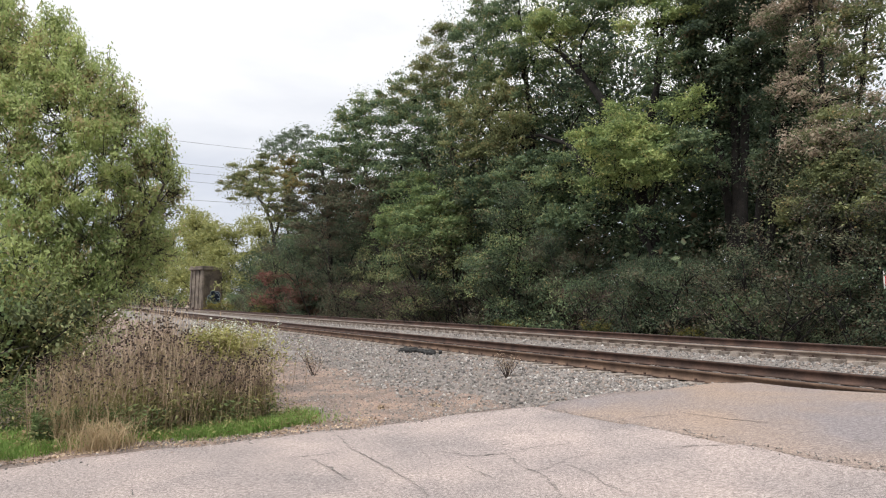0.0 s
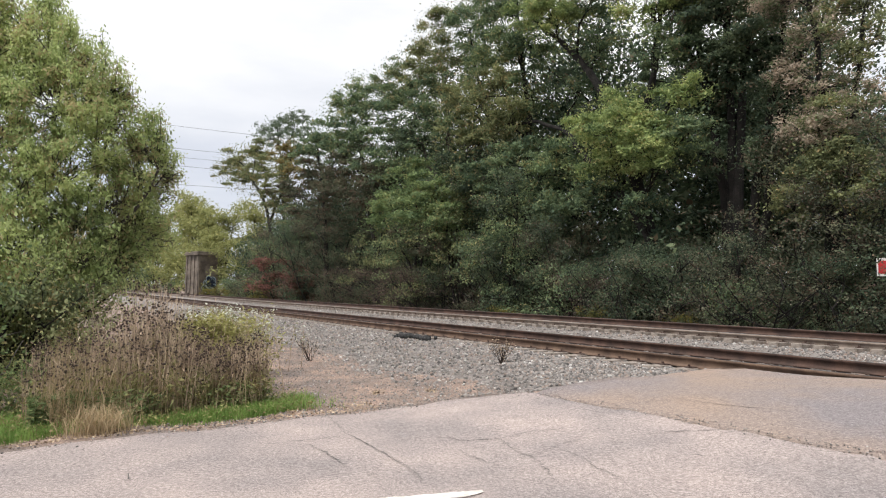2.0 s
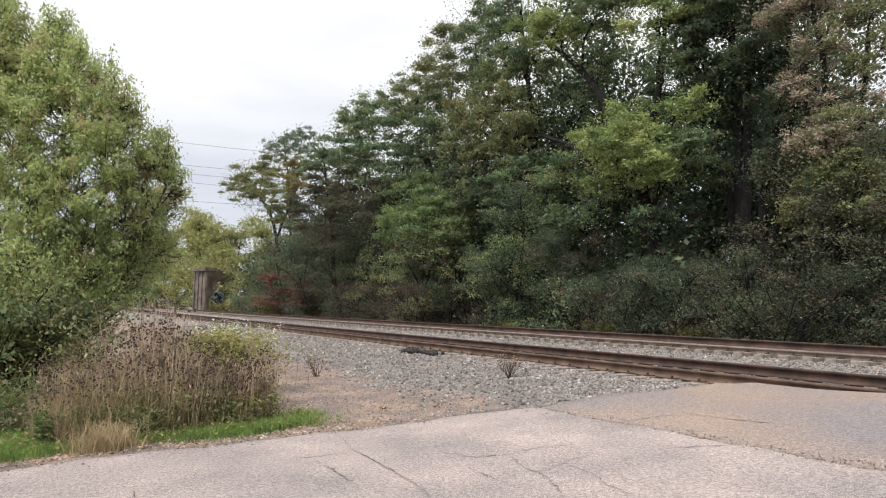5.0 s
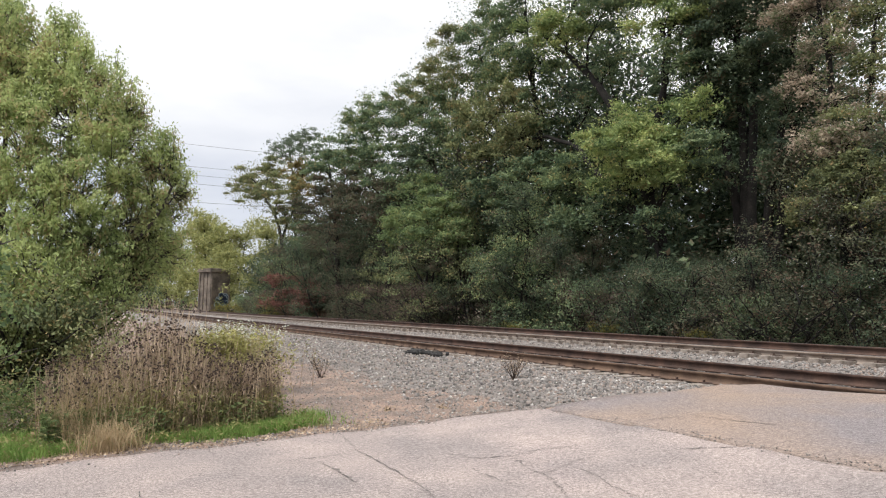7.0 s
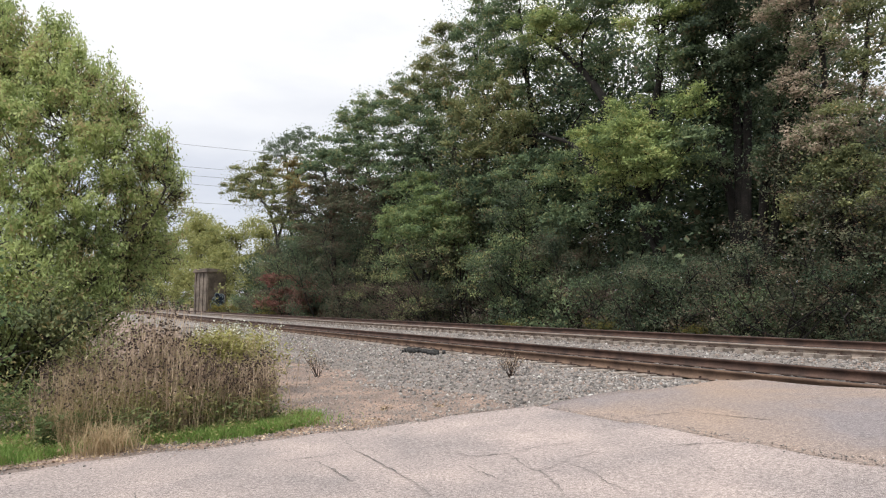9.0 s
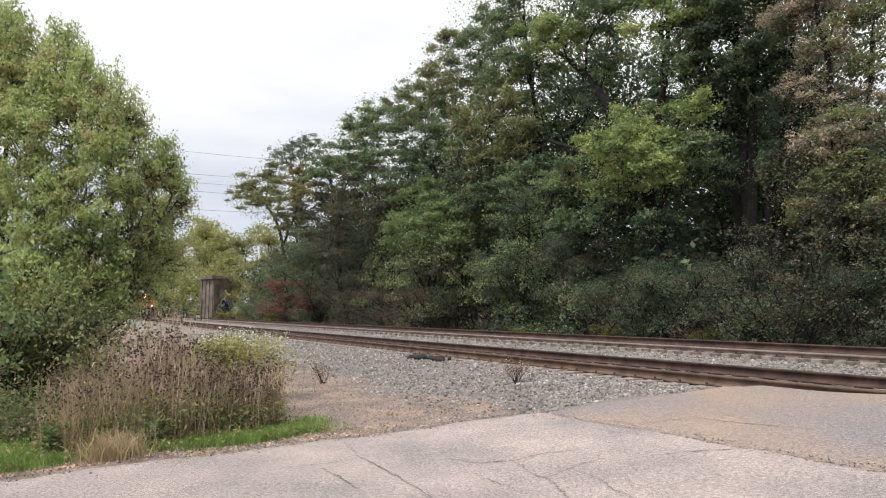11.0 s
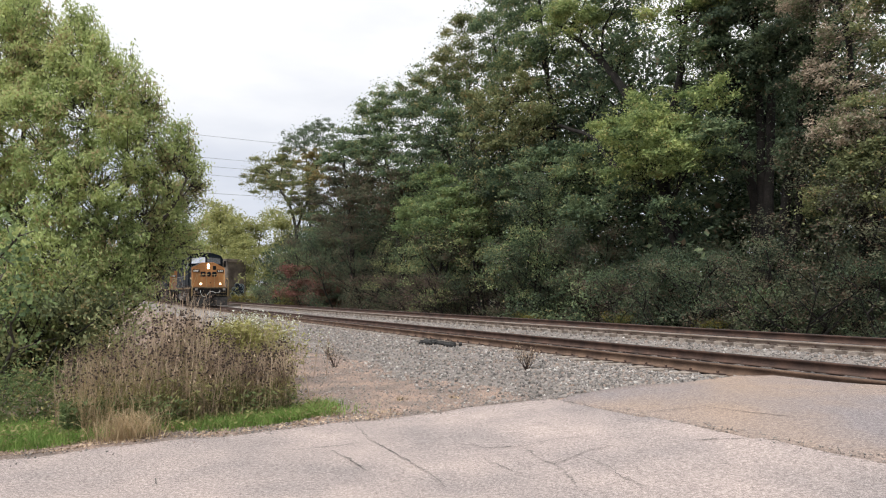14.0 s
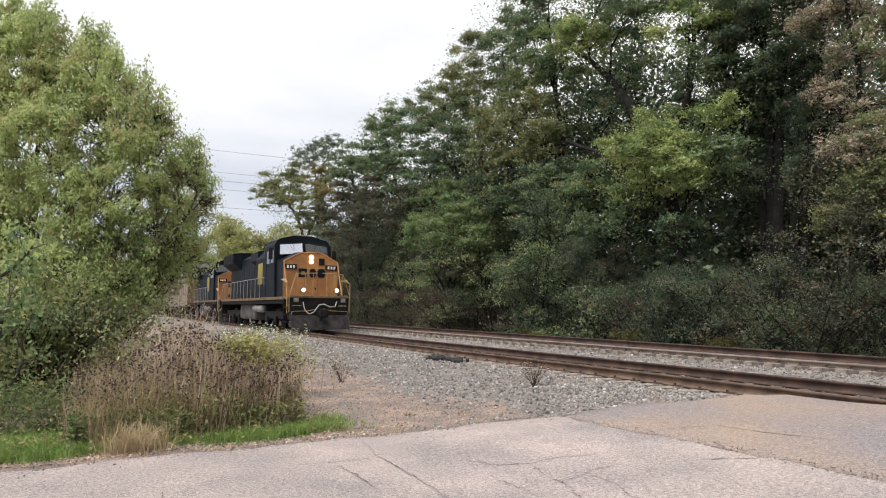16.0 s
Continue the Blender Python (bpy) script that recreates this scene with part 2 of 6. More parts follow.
def road_edge(v):
    """The road's ragged side towards the weeds, as u."""
    v = np.asarray(v, float)
    return np.interp(v, [-30, 0, 3.7, 4.9, 5.7, 6.9, 8.4, 9.5], [7.55, 7.5, 7.5, 7.22, 6.92, 6.62, 6.45, 6.15]) + 0.05 * np.sin(3.1 * v) + 0.03 * np.sin(7.3 * v + 1)


def land(u, v):
    d = v - track_v(u)
    z = 0.17 * ease(d, -4.6, -1.7) + 0.13 * ease(d, 1.6, 2.7) - 0.55 * ease(d, 6.4, 9.0)
    z = z + 0.02 * lumps(u, v, 0.9) * ease(u, 7.5, 9)
    # the road and its approach to the rails
    k = 1 - ease(u, road_edge(v) - 0.15, road_edge(v) + 0.8)
    k = k * (1 - ease(d, -0.9, -0.72))
    z = z * (1 - k) + (road_z(u, v) - 0.03) * k
    z = z + 0.9 * ease(np.hypot(u, v), 120, 500) * ease(np.abs(d - 2), 15, 40)
    return z


def grid_sheet(name, us, vs, height, mat, parent=None):
    U, V = np.meshgrid(us, vs, indexing="ij")
    x, y = at_uv(U, V)
    co = np.stack([x, y, height(U, V)], -1).reshape(-1, 3)
    i = np.arange(len(us) * len(vs)).reshape(len(us), len(vs))
    faces = np.stack([i[:-1, :-1], i[1:, :-1], i[1:, 1:], i[:-1, 1:]], -1).reshape(-1, 4)[:, ::-1]
    return sheet_mesh(name, co, faces, mat, parent, smooth=True)


us = np.concatenate([[-3500, -900, -250, -80, -30, -12], np.arange(-6, 30, 0.3), np.arange(30, 90, 1.5), [95, 110, 140, 180, 260, 500, 1200, 3500]])
vs = np.concatenate([[-3500, -900, -250, -80, -40, -20, -10], np.arange(-6, 20, 0.3), [21, 24, 30, 40, 60, 100, 250, 900, 3500]])
tagged(grid_sheet("ground", us, vs, land, SOIL), "tan gritty dirt with fine stones, reaching into the woods", "ground", kind="structure")


def bed_z(u, v):
    d = v - track_v(u)
    edge = ease(d + 0.5 * lumps(u, v, 0.8), -4.9, -4.0) * (1 - ease(d, 6.8, 7.6)) * ease(u + 0.25 * lumps(u, v, 2.1), road_edge(v) - 0.1, road_edge(v) + 0.5)
    cribs = np.maximum(1 - ease(np.abs(d), 1.15, 1.5), 1 - ease(np.abs(d - SPACING), 1.15, 1.5)) * ease(u, 6.5, 7.5)
    return land(u, v) - 0.06 + 0.085 * edge - 0.10 * cribs + 0.012 * lumps(u, v, 6) * edge


tagged(grid_sheet("ballast_bed", np.concatenate([np.arange(5.5, 34, 0.16), np.arange(34, 150, 1.0)]), np.arange(3.6, 18.2, 0.16), bed_z, GRAVEL),
       "grey crushed stone bed under both railway tracks", "ballast", kind="structure")


# ---- road ----
def strip(name, us_of_v, v_list, z_of, mat, across=24, skirt=0.25):
    co, n = [], across + 1
    for v in v_list:
        a, b = us_of_v(v)
        for k in range(n):
            u = a + (b - a) * k / across
            x, y = at_uv(u, v)
            co.append((x, y, z_of(u, v) - (skirt if k in (0, across) else 0)))
    i = np.arange(len(co)).reshape(len(v_list), n)
    faces = np.stack([i[:-1, :-1], i[1:, :-1], i[1:, 1:], i[:-1, 1:]], -1).reshape(-1, 4)
    return sheet_mesh(name, co, faces, mat, smooth=True)


def joint_v(u):
    return float(np.interp(u, [2.75, 3.25, 3.76, 4.34, 5.03, 5.79, 6.69], [5.8, 5.73, 5.7, 5.65, 5.61, 5.5, 5.46])) + 0.015 * math.sin(7 * u)


def old_surface(v):
    return -4.5, float(road_edge(v))


road = strip("road", old_surface, list(np.arange(-14, 7.4, 0.12)), lambda u, v: float(road_z(u, v)) + 0.004 * math.sin(1.7 * u + v) - (0.0 if v < joint_v(u) else 0.02), ASPHALT, across=90)
tagged(road, "worn pale grey asphalt road, cracked and gritty", "road", kind="structure")


def near_rail_edge(u):
    return float(track_v(u)) - 0.80


def approach():
    co, n = [], 40
    rows = 22
    for k in range(n + 1):
        u = -4.5 + (7.0 + 4.5) * k / n
        a, b = joint_v(u) - 0.05, near_rail_edge(u)
        for j in range(rows + 1):
            v = a + (b - a) * j / rows
            uu = min(u, float(road_edge(v)) + (0.04 if k == n else 0.0))
            x, y = at_uv(uu, v)
            co.append((x, y, float(road_z(uu, v)) + 0.016 - (0.25 if k in (0, n) else 0) - (0.03 if j == 0 else 0)))
    i = np.arange(len(co)).reshape(n + 1, rows + 1)
    faces = np.stack([i[:-1, :-1], i[1:, :-1], i[1:, 1:], i[:-1, 1:]], -1).reshape(-1, 4)[:, ::-1]
    return sheet_mesh("crossing_pavement", co, faces, ASPHALT_TAN, smooth=True)


tagged(approach(), "tan patched asphalt ramp leading up to the rails", "pavement", kind="structure")


def infill(name, d0, d1, z, u1):
    """Paving between rails at the crossing, its end worn down."""
    us_in = np.linspace(-4.5, u1, 40)
    co = []
    for u in us_in:
        for d in np.linspace(d0, d1, 9):
            v = float(track_v(u)) + d
            uu = u + 0.1 * math.sin(5 * d)
            x, y = at_uv(uu, v)
            co.append((x, y, z - 0.16 * float(ease(uu, u1 - 0.9, u1))))
    i = np.arange(len(co)).reshape(40, 9)
    faces = np.stack([i[:-1, :-1], i[1:, :-1], i[1:, 1:], i[:-1, 1:]], -1).reshape(-1, 4)[:, ::-1]
    return tagged(sheet_mesh(name, co, faces, ASPHALT_TAN, smooth=True), "tan asphalt filling between the rails at the crossing", "pavement", kind="structure")


infill("crossing_infill", -0.62, 0.66, 0.385, 4.7)
infill("crossing_middle", 0.86, SPACING - 0.86, 0.41, 4.4)
infill("crossing_infill_far", SPACING - 0.62, SPACING + 0.66, 0.50, 4.2)
infill("crossing_far_side", SPACING + 0.86, SPACING + 6.0, 0.53, 4.0)


def cracks():
    """Thin dark cracks in the old asphalt, and the joint's edge shadow as a dark ribbon."""
    lines = [
        [(7.32, 2.8), (6.37, 2.65), (5.72, 2.65), (5.28, 2.64), (4.85, 2.61), (4.5, 2.56)],
        [(6.35, 1.79), (6.31, 2.17), (6.3, 2.62)],
        [(6.19, 2.14), (5.76, 2.17), (5.24, 2.18)],
        [(5.73, 3.37), (5.42, 3.55), (5.29, 3.85), (5.29, 4.23), (5.11, 4.6)],
        [(5.22, 3.83), (5.03, 3.75), (4.77, 3.68)],
        [(5.17, 3.28), (4.84, 3.27), (4.61, 3.3)],
        [(4.65, 3.7), (4.41, 3.65), (4.17, 3.53), (3.96, 3.41)],
        [(5.68, 4.03), (5.5, 4.03)],
        [(4.44, 5.0), (4.21, 5.38), (4.01, 5.62)],
        [(4.64, 4.04), (4.37, 4.06), (4.01, 3.93), (3.67, 3.88)],
        [(3.8, 4.85), (3.62, 4.77)],
        [(5.35, 6.35), (5.07, 6.32), (4.72, 6.37), (4.2, 6.5), (3.83, 6.57)],
        [(5.37, 5.58), (5.3, 5.91), (5.15, 6.22)],
        [(5.72, 0.5), (5.97, 0.54)],
        [(4.88, 2.21), (4.88, 2.34)],
        [(4.77, 3.68), (4.63, 3.7), (4.75, 4.14), (4.74, 4.57)],
        # no crack: the shadow under the overlay's edge, painted as a dark line
        [(u, joint_v(u) - 0.02) for u in (6.8, 6.2, 5.6, 5.0, 4.4, 3.8, 3.2, 2.6)]]
    rng = np.random.default_rng(5)
    bm = bmesh.new()
    for line in lines:
        pts = []
        for (a, b), (c, d) in zip(line, line[1:]):
            for k in range(8):
                w = k / 8
                pts.append((a + (c - a) * w + rng.normal(0, 0.012), b + (d - b) * w + rng.normal(0, 0.012)))
        verts = []
        for i, (u, v) in enumerate(pts):
            wide = 0.0032 + 0.0085 * rng.random() ** 2 * math.sin(math.pi * i / len(pts))
            pair = []
            for s in (-1, 1):
                x, y = at_uv(u + s * wide * 0.7, v + s * wide * 0.7)
                pair.append(bm.verts.new((x, y, float(road_z(u, v)) + (0.0075 if v < joint_v(u) else 0.0195))))
            verts.append(pair)
        for p, q in zip(verts, verts[1:]):
            bm.faces.new((p[0], q[0], q[1], p[1]))
    bmesh.ops.recalc_face_normals(bm, faces=bm.faces)
    part("crack", bm, TAR_AND_SHADOW, road, "dark cracks running through the asphalt, and a painted shadow line along its joint")


cracks()


def road_marking():
    """The worn end of a painted stripe, with ragged edges."""
    rng = np.random.default_rng(8)
    bm = bmesh.new()
    rows, n = [], 40
    for i in range(n):
        s = 2.2 * i / (n - 1)
        w = 0.13 if i > 2 else 0.05 + 0.03 * i
        x, y = 0.34 - 0.97 * s, 4.965 - 0.245 * s
        a, b = 0.012 * rng.random(), w * (0.9 + 0.2 * rng.random())
        rows.append([bm.verts.new((x + 0.245 * k, y - 0.97 * k, 0.009)) for k in (a, b)])
    for p, q in zip(rows, rows[1:]):
        bm.faces.new((p[0], p[1], q[1], q[0]))
    bmesh.ops.recalc_face_normals(bm, faces=bm.faces)
    ob = part("road_marking", bm, ROAD_PAINT, road, "worn white painted stripe")
    if ob.data.polygons[0].normal.z < 0:
        ob.data.flip_normals()


road_marking()


# ---- railway ----
def rail_profile():
    half = [(0.076, 0.0), (0.076, 0.012), (0.02, 0.03), (0.0085, 0.05), (0.0085, 0.125), (0.037, 0.14), (0.037, 0.165), (0.03, 0.178), (0.0, 0.181)]
    return half + [(-y, z) for y, z in half[-2::-1]]


def rail(name, off, top, parent, mat_side):
    prof = rail_profile()
    ul = np.concatenate([np.arange(-12, 40, 0.8), np.arange(40, 430, 5.0)])
    co = []
    for u in ul:
        v = float(track_v(u)) + off
        for y, z in prof:
            x, yy = at_uv(u, v + y)
            co.append((x, yy, top - 0.181 + z))
    n = len(prof)
    i = np.arange(len(co)).reshape(len(ul), n)
    j = np.roll(i, -1, 1)
    faces = np.stack([i[:-1], i[1:], j[1:], j[:-1]], -1).reshape(-1, 4)
    ob = sheet_mesh(name, co, faces, mat_side, parent)
    ob.data.materials.append(RAIL_TOP)
    which = np.tile(np.isin(np.arange(n), (7, 8)), len(ul) - 1).astype(np.int32)
    ob.data.polygons.foreach_set("material_index", which)
    return ob


def bar(u, off, z, lift=0.0):
    """A pose on the track at u, its x along the track and y across it."""
    v = float(track_v(u)) + off
    du = 0.5
    x0, y0 = at_uv(u, v)
    x1, y1 = at_uv(u + du, float(track_v(u + du)) + off)
    return Matrix.Translation((x0, y0, z)) @ Matrix.Rotation(math.atan2(y1 - y0, x1 - x0), 4, "Z")


def railway(name, mid, top_near, top_far, label):
    ob = empty(name)
    tagged(ob, label, "railway track")
    for off, top, mat in ((mid - 0.7525, top_near, RUST_PALE if mid else RUST_MID), (mid + 0.7525, top_far, RUST)):
        rail("rail", off, top, ob, mat)
    tilt = math.atan2(top_far - top_near, 1.505)
    rng = np.random.default_rng(int(mid * 10) + 3)
    tie = part("tie", box(-0.115, 0.115, -1.3, 1.3, -0.16, 0.0, 0.012), TIE_WOOD, ob)
    plate = part("tie_plate", add_box(add_box(add_box(box(-0.09, 0.09, -0.17, 0.17, 0, 0.016, 0), -0.06, -0.03, -0.115, -0.085, 0, 0.05), 0.03, 0.06, 0.085, 0.115, 0, 0.05), 0.04, 0.07, -0.12, -0.085, 0, 0.045), RUST, ob)
    first = True
    zt = (top_near + top_far) / 2 - 0.197
    for k in range(290):
        u = 4.6 + k * 0.51
        base = bar(u + rng.normal(0, 0.02), mid, zt + rng.normal(0, 0.004)) @ Matrix.Rotation(tilt, 4, "X") @ Matrix.Rotation(rng.normal(0, 0.012), 4, "Z")
        if first:
            tie.matrix_basis = base
        else:
            again(tie, base, ob)
        if k < 130:
            for s in (-0.7525, 0.7525):
                m = base @ Matrix.Translation((0, s, 0.0))
                if first:
                    plate.matrix_basis = m
                    first = False
                else:
                    again(plate, m, ob)
        first = False
    return ob


railway("railway_track", 0.0, 0.387, 0.407, "near railway track, rusty steel rails on weathered wooden ties")
railway("railway_track", SPACING, 0.495, 0.574, "second railway track beside the woods, rusty rails on wooden ties")


def scatter_stones(name, count, u0, u1, d0, d1, size, seed, keep, rest=None):
    """Crushed stones, each a rough block of its own."""
    rng = np.random.default_rng(seed)
    u = u0 + (u1 - u0) * rng.random(count) ** 1.6
    d = d0 + (d1 - d0) * rng.random(count)
    v = track_v(u) + d
    ok = keep(u, v, d, rng.random(count))
    u, v = u[ok], v[ok]
    k = len(u)
    cube = np.array([[x, y, z] for x in (-1, 1) for y in (-1, 1) for z in (-1, 1)], float)
    quad = np.array([[0, 1, 3, 2], [4, 6, 7, 5], [0, 4, 5, 1], [2, 3, 7, 6], [0, 2, 6, 4], [1, 5, 7, 3]])
    s = size * (0.55 + 0.9 * rng.random(k) ** 2)
    shape = cube[None] * (0.55 + 0.45 * rng.random((k, 8, 3))) * (0.6 + 0.7 * rng.random((k, 1, 3)))
    ang = rng.random((k, 3)) * 6.283
    ca, sa, cb, sb = np.cos(ang[:, 0]), np.sin(ang[:, 0]), np.cos(ang[:, 1]), np.sin(ang[:, 1])
    x, y, z = shape[..., 0], shape[..., 1], shape[..., 2]
    x, y = x * ca[:, None] - y * sa[:, None], x * sa[:, None] + y * ca[:, None]
    x, z = x * cb[:, None] - z * sb[:, None], x * sb[:, None] + z * cb[:, None]
    px, py = at_uv(u, v)
    pz = (np.maximum(bed_z(u, v), land(u, v)) if rest is None else rest(u, v)) + s * 0.12
    co = np.stack([px[:, None] + x * s[:, None] / 2, py[:, None] + y * s[:, None] / 2, pz[:, None] + z * s[:, None] / 2], -1).reshape(-1, 3)
    faces = (quad[None] + 8 * np.arange(k)[:, None, None]).reshape(-1, 4)
    return sheet_mesh(name, co, faces, STONE)


def on_shoulder(u, v, d, r):
    inside = (u > road_edge(v) + 0.15) & (np.abs(d + 0.7525) > 0.12)
    return inside & (r < ease(d + 0.7 * lumps(u, v, 0.8), -5.2, -2.9) * 0.9 + 0.1)


tagged(scatter_stones("ballast_stones", 40000, 6.0, 42, -5.2, -0.75, 0.044, 11, on_shoulder), "loose grey and white crushed stones beside the near rail", "gravel", kind="stuff")
tagged(scatter_stones("ballast_stones", 13500, 5.6, 50, 0.85, SPACING - 0.98, 0.042, 12, lambda u, v, d, r: r < 0.9), "loose grey crushed stones between the two tracks", "gravel", kind="stuff")
tagged(scatter_stones("ballast_stones", 2500, 5.6, 30, -0.65, 0.65, 0.05, 13, lambda u, v, d, r: r < 0.8), "crushed stones between the rails", "gravel", kind="stuff")
tagged(scatter_stones("grit_stones", 9000, 7.4, 20, -9.0, -4.0, 0.021, 14, lambda u, v, d, r: u > road_edge(v) - 0.05), "small stones strewn over tan dirt", "gravel", kind="stuff")

joint_line = np.vectorize(joint_v)
tagged(scatter_stones("grit_stones", 7000, 2.4, 6.9, -5.0, -3.2, 0.011, 15, lambda u, v, d, r: (u < road_edge(v) - 0.05) & (r < np.exp(-((v - joint_line(u)) / 0.07) ** 2)), lambda u, v: road_z(u, v) + np.where(v < joint_line(u), 0.002, 0.016)),
       "loose grit gathered along the asphalt joint", "gravel", kind="stuff")
tagged(scatter_stones("grit_stones", 9000, 5.6, 7.6, -13, -4.2, 0.015, 16, lambda u, v, d, r: (u < road_edge(v)) & (r < np.exp(-(road_edge(v) - u) / 0.16)), lambda u, v: road_z(u, v) + 0.002),
       "small stones spilt onto the road's edge", "gravel", kind="stuff")


# ---- trees ----
def tubes_mesh(tubes, sides=6):
    """Vertices and faces of tapered limbs; each tube is (points n x 3, radii n)."""
    cos, fcs, base = [], [], 0
    ang = np.arange(sides) * 2 * np.pi / sides
    for p, r in tubes:
        d = np.gradient(p, axis=0)
        d /= np.linalg.norm(d, axis=1)[:, None] + 1e-9
        ref = np.where(np.abs(d[:, 2:3]) > 0.9, np.array([[1.0, 0, 0]]), np.array([[0, 0, 1.0]]))
        a = np.cross(d, ref)
        a /= np.linalg.norm(a, axis=1)[:, None] + 1e-9
        b = np.cross(d, a)
        ring = p[:, None] + r[:, None, None] * (np.cos(ang)[None, :, None] * a[:, None] + np.sin(ang)[None, :, None] * b[:, None])
        n = len(p)
        i = base + np.arange(n * sides).reshape(n, sides)
        j = np.roll(i, -1, 1)
        cos.append(ring.reshape(-1, 3))
        fcs.append(np.stack([i[:-1], j[:-1], j[1:], i[1:]], -1).reshape(-1, 4))
        base += n * sides
    return np.concatenate(cos), np.concatenate(fcs)


def leaf_mesh(c, rng, size, droop=0.3, narrow=0.5, facing=None, radial=0.0):
    """One folded four-cornered leaf at each place c; facing: which way the upper sides turn."""
    n = len(c)
    az = rng.random(n) * 2 * np.pi
    el = rng.normal(-droop, 0.4, n)
    a = np.stack([np.cos(az) * np.cos(el), np.sin(az) * np.cos(el), np.sin(el)], -1)
    if radial:
        a = a * (1 - radial) + radial * (facing * np.array([1, 1, 0.5]) + np.array([0, 0, -droop]))
        a /= np.linalg.norm(a, axis=1)[:, None] + 1e-9
    up = rng.normal(0, 0.4, (n, 3)) + np.array([0, 0, 0.8])
    if facing is not None:
        up = up + 1.2 * facing * np.array([1, 1, 0.6])
    b = np.cross(a, up)
    b /= np.linalg.norm(b, axis=1)[:, None] + 1e-9
    nn = np.cross(b, a)
    L = size * (0.6 + 0.8 * rng.random(n))[:, None]
    w = L * narrow * (0.7 + 0.6 * rng.random((n, 1)))
    co = np.stack([c - a * L * 0.5, c + b * w * 0.5 - nn * w * 0.2 + a * L * 0.05, c + a * L * 0.5 - nn * L * 0.12, c - b * w * 0.5 - nn * w * 0.2 + a * L * 0.05], 1).reshape(-1, 3)
    return co, np.arange(4 * n).reshape(n, 4)


def pads(tips, rng, leaves, clump, flat=0.5):
    """Leaf places in domed pads of foliage round the branch ends, with ragged rims."""
    n = len(tips)
    r = clump * (0.5 + 0.9 * rng.random(n))
    pick = rng.choice(n, leaves, p=r ** 2 / (r ** 2).sum())
    d = rng.normal(0, 1, (leaves, 3))
    d /= np.linalg.norm(d, axis=1)[:, None] + 1e-9
    d[:, 2] = np.where(d[:, 2] < -0.25, -d[:, 2], d[:, 2])
    depth = 0.45 + 0.55 * rng.random(leaves) ** 0.6
    lobes = 1 + 0.3 * np.sin(3 * np.arctan2(d[:, 1], d[:, 0]) + pick * 1.7) + 0.2 * np.sin(7 * np.arctan2(d[:, 1], d[:, 0]) + pick)
    c = tips[pick] + d * (r[pick] * depth * lobes)[:, None] * np.array([1, 1, flat])
    c = c + rng.normal(0, 0.06, c.shape)
    return c, d


def grow(rng, p, d, length, r, up, bend, n=6):
    """One limb as a wandering line."""
    pts, step = [p.copy()], length / (n - 1)
    d = d / np.linalg.norm(d)
    for _ in range(n - 1):
        d = d + rng.normal(0, bend, 3) + np.array([0, 0, up])
        d /= np.linalg.norm(d)
        pts.append(pts[-1] + d * step)
    return np.array(pts), np.linspace(r, r * 0.35, n)


